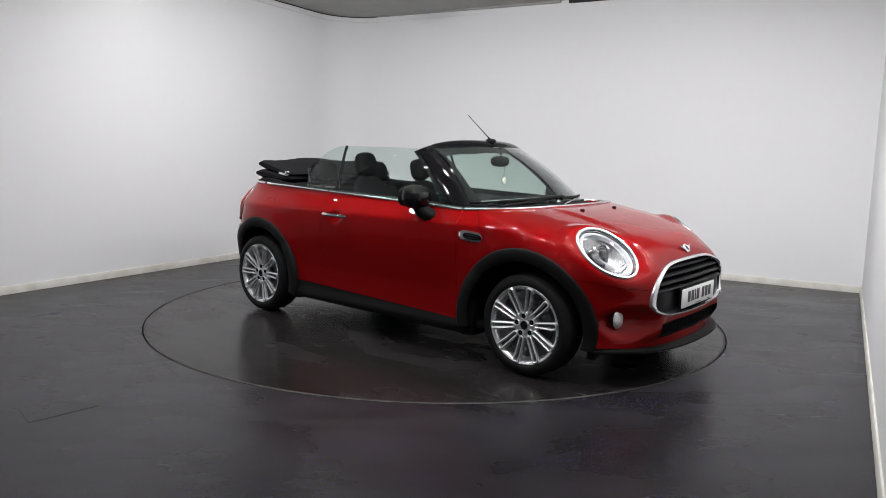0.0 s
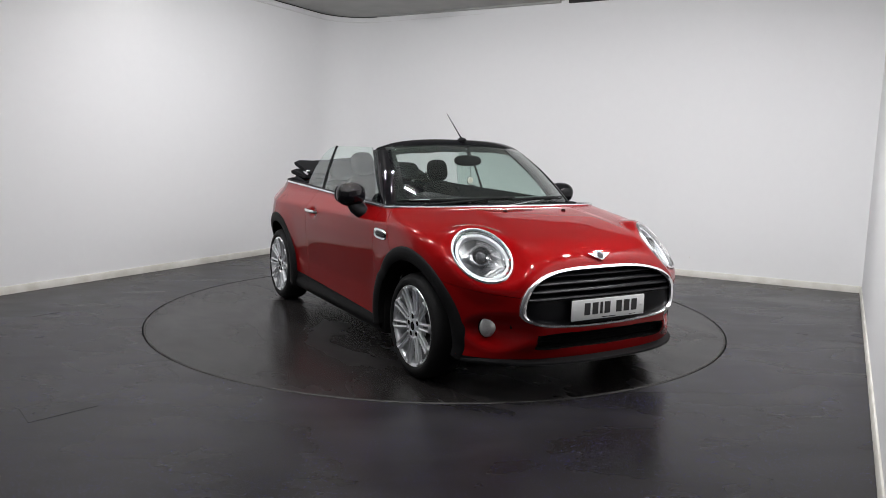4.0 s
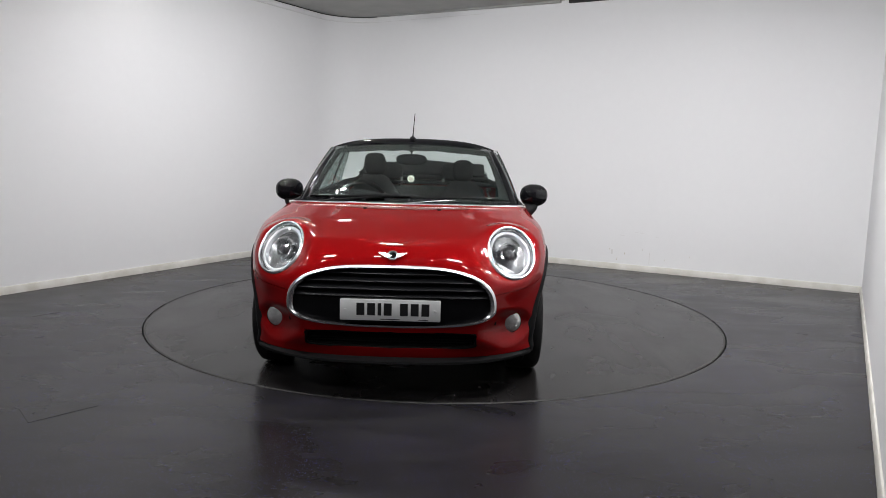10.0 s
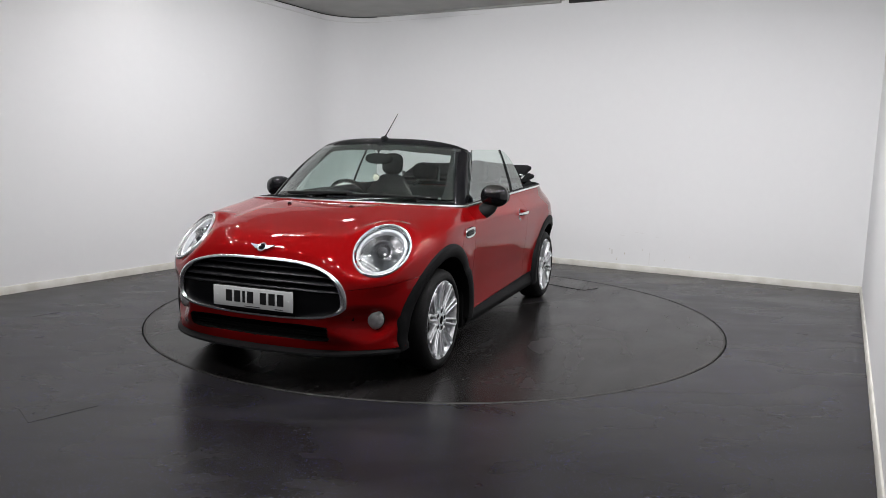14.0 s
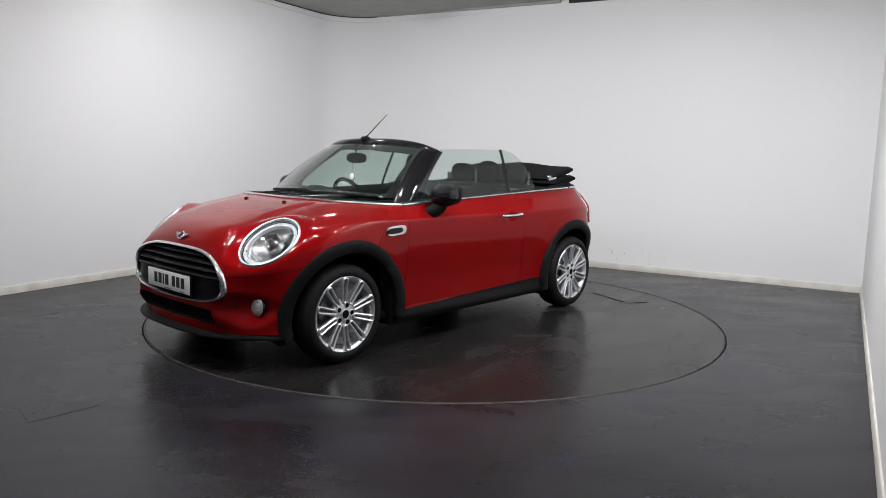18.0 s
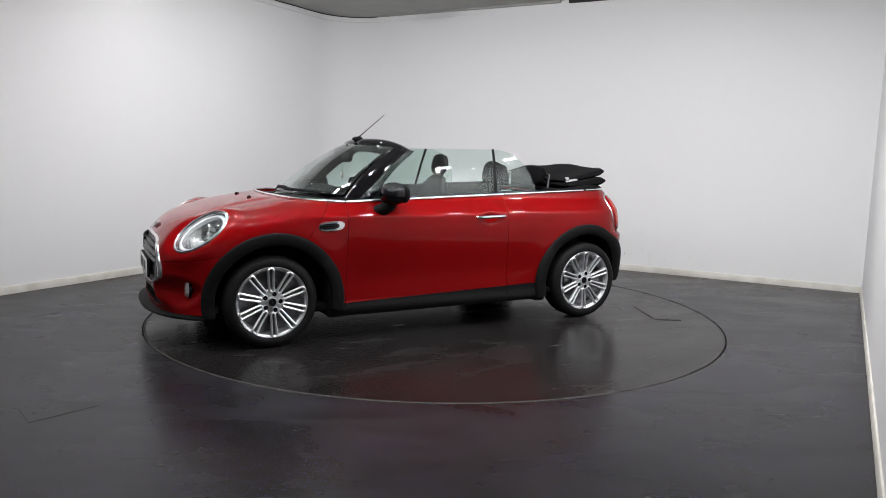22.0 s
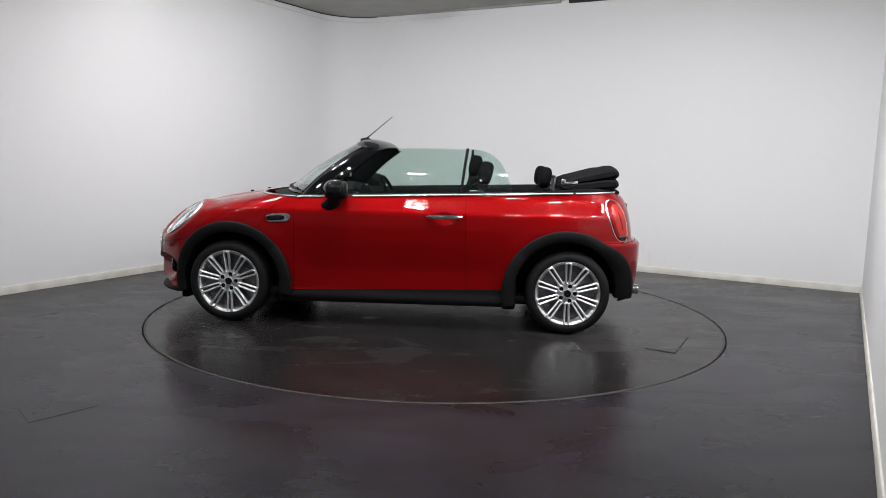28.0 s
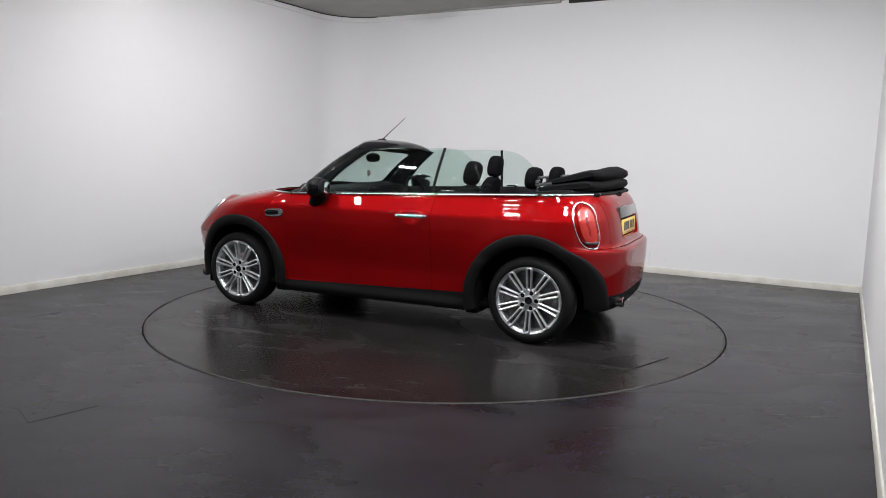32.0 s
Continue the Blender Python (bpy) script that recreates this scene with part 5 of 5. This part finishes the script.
def tail_end():
    for side in (1, -1):
        t = new("tail_lamp")
        t.parent = car

        def ring(grow, off, t=t):
            out = []
            for i in range(48):
                a = 2 * math.pi * i / 48
                c, s = math.cos(a), math.sin(a)
                k = (0.090 + grow) * math.copysign(abs(c) ** 0.8, c)
                z = 0.826 + (0.150 + grow) * math.copysign(abs(s) ** 0.75, s)
                p = tail_arc(0.022 + k + 0.16 * (z - 0.826), z)
                n = Vector((-0.72, 0.69, 0.10)).normalized()
                q = p + n * off
                out.append(Vector((q.x, side * q.y, q.z)))
            return out
        bm = bmesh.new()
        rings(bm, [ring(0.003, -0.02), ring(0.003, 0.004), ring(0.000, 0.008), ring(-0.003, 0.008), ring(-0.006, -0.01)], True, False)
        part("chrome_ring", bm, BRIGHT_TRIM, t, "chrome tail-lamp ring")
        bm = bmesh.new()
        rings(bm, [ring(-0.006, 0.004), ring(-0.013, 0.013), ring(-0.035, 0.018), ring(-0.06, 0.019), ring(-0.09, 0.020)], True, True)
        lens = part("lens", bm, RED_LENS, t, "red tail-lamp lens")
        bm = bmesh.new()
        rings(bm, [ring(-0.026, 0.0125), ring(-0.032, 0.0195), ring(-0.046, 0.0215), ring(-0.080, 0.0205), ring(-0.084, 0.0175)], True, False)
        # painted glow of the lit lens, nothing here emits
        part("light_ring", bm, TAIL_GLOW, t, "brighter red ring with the lens's lit glow put in as colour")
        bm = bmesh.new()
        sheet(bm, lambda u, v: (lambda z: (lambda p: Vector((p.x - 0.0150, side * (p.y + 0.0145), z)))(tail_arc(0.022 + 0.052 * (2 * u - 1) + 0.16 * (z - 0.826), z)))(0.706 + 0.020 * v), 8, 2)
        part("reversing_lamp", bm, SMOKED, t, "smoked clear strip at the lamp's foot", thick=0.006)
    bm = bmesh.new()
    box(bm, (-1.462, 0, 0.892), (0.040, 0.60, 0.086), 0.014, pose(0, 0, 0, 0, 8, 0))
    part("boot_handle", bm, SMOKED, panel["boot_lid"], "dark glossy grab handle above the plate")
    bm = bmesh.new()
    loops = []
    for w, h, x, follow in ((0.296, 0.088, 0.002, 1), (0.292, 0.084, 0.002, 1), (0.284, 0.078, -1.476, 0), (0.27, 0.07, -1.472, 0), (0.01, 0.005, -1.472, 0)):
        loop = []
        for i in range(48):
            a = 2 * math.pi * (i + 0.5) / 48
            c, q = math.cos(a), math.sin(a)
            y, z = w * math.copysign(abs(c) ** 0.2, c), 0.801 + h * math.copysign(abs(q) ** 0.2, q)
            loop.append(Vector((tail_x(y, z) - x if follow else x, y, z)))
        loops.append(loop)
    rings(bm, loops, True, False)
    part("plate_recess", bm, RED, panel["boot_lid"])
    number_plate(-1.484, 0.785, PLATE_YELLOW, -1)
    bm = bmesh.new()
    lathe(bm, [(0.030, -0.12), (0.034, -0.01), (0.036, 0.0), (0.032, 0.002), (0.030, -0.10), (0.001, -0.10)], along((-1, 0, 0), (-1.562, 0.45, 0.288)), 28)
    part("exhaust_tip", bm, CHROME, car, "chrome exhaust pipe")
    # fuel flap outline on the right flank
    bm = bmesh.new()
    n = 40
    tube(bm, [Vector((-0.87 + 0.064 * math.cos(a), -(skin_y(-0.87, 0.85 + 0.064 * math.sin(a)) + 0.0003), 0.85 + 0.064 * math.sin(a))) for a in (2 * math.pi * i / n for i in range(n))], 0.0012, 6, closed=True)
    part("fuel_flap_joint", bm, UNDER, panel["quarter_right"], "thin round fuel flap joint")


tail_end()

# ---------------------------------------------------------------- cabin


def underside():
    for name, c, size, bevel in (("floor_pan", (0.25, 0, 0.235), (2.0, 1.56, 0.05), 0.02), ("front_undertray", (1.75, 0, 0.26), (0.62, 1.0, 0.06), 0.02),
                                 ("rear_undertray", (-1.28, 0, 0.28), (0.36, 1.0, 0.06), 0.02), ("engine_block", (1.45, 0, 0.55), (0.9, 0.9, 0.5), 0.05),
                                 ("boot_floor", (-1.15, 0, 0.6), (0.55, 0.95, 0.6), 0.05), ("front_bulkhead", (1.14, 0, 0.32), (0.16, 1.26, 0.30), 0.02),
                                 ("rear_bulkhead", (-0.65, 0, 0.32), (0.16, 1.26, 0.30), 0.02)):
        bm = bmesh.new()
        box(bm, c, size, bevel)
        part(name, bm, UNDER, car, "dark metal under the body")
    for x in (1.075, -0.575):
        for side in (1, -1):
            bm = bmesh.new()
            box(bm, (x, side * 0.700, 0.30), (0.10, 0.24, 0.27), 0.02)
            part("splash_guard", bm, UNDER, car, "dark splash guard beside the wheel")
    for side in (1, -1):
        bm = bmesh.new()
        box(bm, (1.862, side * 0.635, 0.275), (0.05, 0.18, 0.25), 0.012, pose(0, 0, 0, 0, 0, -14 * side))
        part("wheel_deflector", bm, UNDER, car, "black rubber flap ahead of the front wheel")


underside()


def cabin():
    for side in (1, -1):
        bm = bmesh.new()
        sheet(bm, lambda u, v: Vector((1.0 - 2.0 * u, side * (0.735 - 0.04 * (1 - v) - 0.012 * math.sin(9 * v)), 0.40 + (belt(1.0 - 2.0 * u) + 0.012 - 0.40) * v)), 20, 10)
        part("door_card", bm, TRIM, car, "black door trim", thick=0.03)
    d = new("dashboard")
    d.parent = car
    bm = bmesh.new()
    loops = []
    for k in range(25):
        y = -0.70 + 1.40 * k / 24
        hood = 0.035 * math.exp(-((y + 0.36) / 0.16) ** 2)
        f = 1.20 - 0.24 * (abs(y) / 0.715) ** 2.2
        loops.append([Vector((x, y, z)) for x, z in ((f, 0.60), (f, 0.965), (f - 0.10, 0.985 + hood * 0.4), (0.80, 0.985 + hood), (0.715, 0.965 + hood), (0.69, 0.90), (0.70, 0.75), (0.78, 0.60))])
    rings(bm, loops)
    part("dash_top", bm, TRIM, d, "black moulded dashboard", sharp=60)
    bm = bmesh.new()
    lathe(bm, [(0.115, 0.0), (0.115, 0.02), (0.10, 0.028), (0.095, 0.02), (0.001, 0.02)], along((-0.94, 0, 0.34), (0.695, 0, 0.87)), 36)
    part("centre_dial", bm, GLOSS_BLACK, d, "round black centre instrument")
    w = new("steering_wheel")
    w.parent = car
    m = along((-0.90, 0, 0.42), (0.46, -0.37, 0.897))
    bm = bmesh.new()
    tube(bm, [m @ Vector((0.178 * math.cos(a), 0.178 * math.sin(a), 0)) for a in (2 * math.pi * i / 48 for i in range(48))], 0.016, 10, closed=True)
    part("rim", bm, TRIM, w, "black leather steering-wheel rim")
    bm = bmesh.new()
    lathe(bm, [(0.07, -0.05), (0.068, 0.0), (0.05, 0.016), (0.001, 0.02)], m, 28)
    part("boss", bm, TRIM, w)
    for a in (0, 180, 270):
        bm = bmesh.new()
        box(bm, m @ pose(0, 0, 0, 0, 0, a) @ Vector((0.115, 0, -0.008)), (0.12, 0.034, 0.014), 0.005, m.to_3x3().to_4x4() @ pose(0, 0, 0, 0, 0, a))
        part("spoke", bm, TRIM, w)
    bm = bmesh.new()
    tube(bm, [m @ Vector((0, 0, -0.04)), m @ Vector((0, 0, -0.28))], 0.045, 12)
    part("column", bm, TRIM, w)
    r = new("rear_view_mirror")
    r.parent = car
    bm = bmesh.new()
    ball(bm, (0.715, 0, 1.232), (0.022, 0.108, 0.038), 2.6)
    part("mirror_shell", bm, TRIM, r, "black mirror shell")
    bm = bmesh.new()
    tube(bm, [(0.718, 0, 1.255), (0.722, 0, 1.292), (0.700, 0, 1.322)], [0.013, 0.016, 0.022], 10)
    part("stem", bm, TRIM, r)


cabin()


def seat(x, y, z_head, recline):
    s = new("front_seat")
    s.parent = car
    turn = pose(0, 0, 0, 0, -recline, 0)
    top = Vector((x + 0.015, y, z_head - 0.205))
    base = Vector((top.x + 0.16, y, 0.52))
    bm = bmesh.new()
    ball(bm, (base.x + 0.24, y, 0.47), (0.28, 0.25, 0.10), 3.2)
    part("cushion", bm, CLOTH, s, "black cloth seat cushion")
    bm = bmesh.new()
    loops = []
    for k in range(15):
        v = k / 14
        c = base.lerp(top, v)
        wide = 0.245 - 0.02 * v - 0.10 * max(v - 0.72, 0) / 0.28
        deep = 0.095 - 0.05 * v
        loops.append([c + Vector((deep * math.copysign(abs(math.sin(a)) ** 0.7, math.sin(a)) + 0.02 * abs(math.cos(a)) ** 3, wide * math.copysign(abs(math.cos(a)) ** 0.7, math.cos(a)), 0)) for a in (2 * math.pi * i / 32 for i in range(32))])
    c = top + Vector((0, 0, 0.028))
    loops.append([c + (p - top) * 0.6 for p in loops[-1]])
    rings(bm, loops)
    part("backrest", bm, CLOTH, s, "black cloth seat back")
    bm = bmesh.new()
    ball(bm, (x, y, z_head - 0.088), (0.056, 0.090, 0.092), 3.0, turn)
    part("headrest", bm, CLOTH, s, "black padded headrest")
    for dy in (-0.05, 0.05):
        bm = bmesh.new()
        tube(bm, [(x + 0.008, y + dy, z_head - 0.155), (x + 0.012, y + dy, z_head - 0.215)], 0.007, 8)
        part("headrest_post", bm, SATIN, s, "steel headrest post")
    bm = bmesh.new()
    tube(bm, [(x + 0.02, y + 0.21, z_head - 0.26), (x - 0.03, y + 0.235, z_head - 0.235), (x - 0.06, y + 0.24, z_head - 0.245)], 0.010, 8)
    part("belt_guide", bm, TRIM, s)


seat(-0.275, -0.37, 1.270, 10)
seat(-0.375, 0.37, 1.225, 14)


def rear_seats():
    r = new("rear_seat")
    r.parent = car
    bm = bmesh.new()
    box(bm, (-0.52, 0, 0.48), (0.42, 1.10, 0.16), 0.05, None, 3)
    part("cushion", bm, CLOTH, r, "black rear bench cushion")
    bm = bmesh.new()
    box(bm, (-0.82, 0, 0.74), (0.14, 1.14, 0.50), 0.05, pose(0, 0, 0, 0, -12, 0), 3)
    part("backrest", bm, CLOTH, r, "black rear bench back")
    for y in (-0.30, 0.30):
        bm = bmesh.new()
        ball(bm, (-0.835, y, 1.115), (0.050, 0.125, 0.082), 2.9, pose(0, 0, 0, 0, -8, 0))
        part("headrest", bm, CLOTH, r, "black rear headrest")
        bm = bmesh.new()
        tube(bm, [(-0.90, y - 0.105, 1.02), (-0.905, y - 0.105, 1.125), (-0.905, y + 0.105, 1.125), (-0.90, y + 0.105, 1.02)], 0.011, 8)
        part("roll_bar", bm, STEEL, r, "dull grey roll-over hoop")
    bm = bmesh.new()
    sheet(bm, lambda u, v: Vector((-0.86 - 0.56 * v, (2 * u - 1) * min(skin_y(-0.86 - 0.56 * v, 1.0) - 0.006, 0.735), 1.008 + 0.016 * math.sin(math.pi * u))), 20, 8)
    part("rear_deck", bm, TRIM, r, "black well cover around the folded roof", thick=0.03)


rear_seats()


def folded_roof():
    f = new("folded_roof")
    f.parent = car
    # (name, front x, rear x, bottom z front/rear, top z front/rear, half width, fabric folds)
    layers = (("roof_fold", -0.96, -1.405, 1.022, 1.036, 1.078, 1.136, 0.61), ("roof_fold", -0.975, -1.408, 1.062, 1.112, 1.106, 1.212, 0.58))
    for name, x0, x1, b0, b1, t0, t1, w in layers:
        bm = bmesh.new()
        loops = []
        for k in range(29):
            u = -1 + 2 * k / 28
            y = w * math.copysign(abs(u) ** 0.9, u)
            edge = (1 - abs(u) ** 6) ** 0.5
            sag = 0.012 * math.cos(5 * u)
            rear = x1 + 0.07 * abs(u) ** 3
            loop = []
            for i in range(20):
                a = 2 * math.pi * i / 20
                c, s = math.cos(a), math.sin(a)
                q = 0.5 - 0.5 * math.copysign(abs(c) ** 0.42, c)
                x = x0 + (rear - x0) * q
                lo, hi = b0 + (b1 - b0) * q, t0 + (t1 - t0) * min(q * 1.1, 1.0)
                m = (lo + hi) / 2
                z = m + (hi - m) * (0.35 + 0.65 * edge) * math.copysign(abs(s) ** 0.75, s) + sag * (1 if s > 0 else 0)
                loop.append(Vector((x, y, z + 0.004 * noise.noise(Vector((x * 9, y * 9, k))))))
            loops.append(loop)
        rings(bm, loops)
        part(name, bm, CANVAS, f, "black folded roof canvas", sharp=60)
    for side in (1, -1):
        bm = bmesh.new()
        box(bm, (-1.0, side * 0.585, 1.085), (0.12, 0.018, 0.022), 0.005, pose(0, 0, 0, 0, 8, 0))
        box(bm, (-0.955, side * 0.585, 1.098), (0.03, 0.03, 0.03), 0.006)
        part("roof_link", bm, CHROME, f, "bright metal roof linkage")
        bm = bmesh.new()
        tube(bm, [(-0.82, side * 0.65, 1.010), (-1.10, side * 0.63, 1.026), (-1.28, side * 0.57, 1.028), (-1.37, side * 0.50, 1.020)], [0.010, 0.026, 0.026, 0.012], 10)
        part("side_rail", bm, TRIM, f, "black folded roof side rail")


folded_roof()

# ---------------------------------------------------------------- hanging charm
charm = new("hanging_charm")
tagged(charm, "small round ivory charm hanging from the mirror on a thread", "charm")
_bm = bmesh.new()
lathe(_bm, [(0.001, -0.004), (0.022, -0.004), (0.024, 0.0), (0.022, 0.004), (0.001, 0.004)], along((1, 0, 0), (0, 0, 0)), 28)
part("disc", _bm, IVORY, charm, "round ivory disc")
_bm = bmesh.new()
lathe(_bm, [(0.015, -0.0055), (0.015, 0.0055), (0.001, 0.006)], along((1, 0, 0), (0, 0, 0)), 20)
part("picture", _bm, CHARM_FACE, charm, "small beige picture in the centre")
_bm = bmesh.new()
tube(_bm, [along((1, 0, 0), (0, 0, 0)) @ Vector((0.024 * math.cos(a), 0.024 * math.sin(a), 0)) for a in (2 * math.pi * i / 28 for i in range(28))], 0.004, 6, closed=True)
part("rim", _bm, CHROME, charm, "silver rim")
_bm = bmesh.new()
tube(_bm, [(0, 0, 0.024), (0, 0, 0.112)], 0.0012, 6)
part("thread", _bm, TRIM, charm, "thin dark thread")

# ---------------------------------------------------------------- what moves
TURN_0, TURN_RATE, CAR_SIDE = -39.810, -5.16955, -0.1760


def table_pose(t):
    return pose(0, 0, 0, 0, 0, TURN_0 + TURN_RATE * t)


def motions():
    """The table turns steadily and carries the car and what hangs in it."""
    times = [0.5 * i for i in range(65)]
    walk(turntable, [(t, table_pose(t)) for t in times])
    walk(car, [(t, table_pose(t) @ pose(0, CAR_SIDE, 0)) for t in times])
    walk(charm, [(t, table_pose(t) @ pose(0.755, CAR_SIDE, 1.098)) for t in times])


motions()
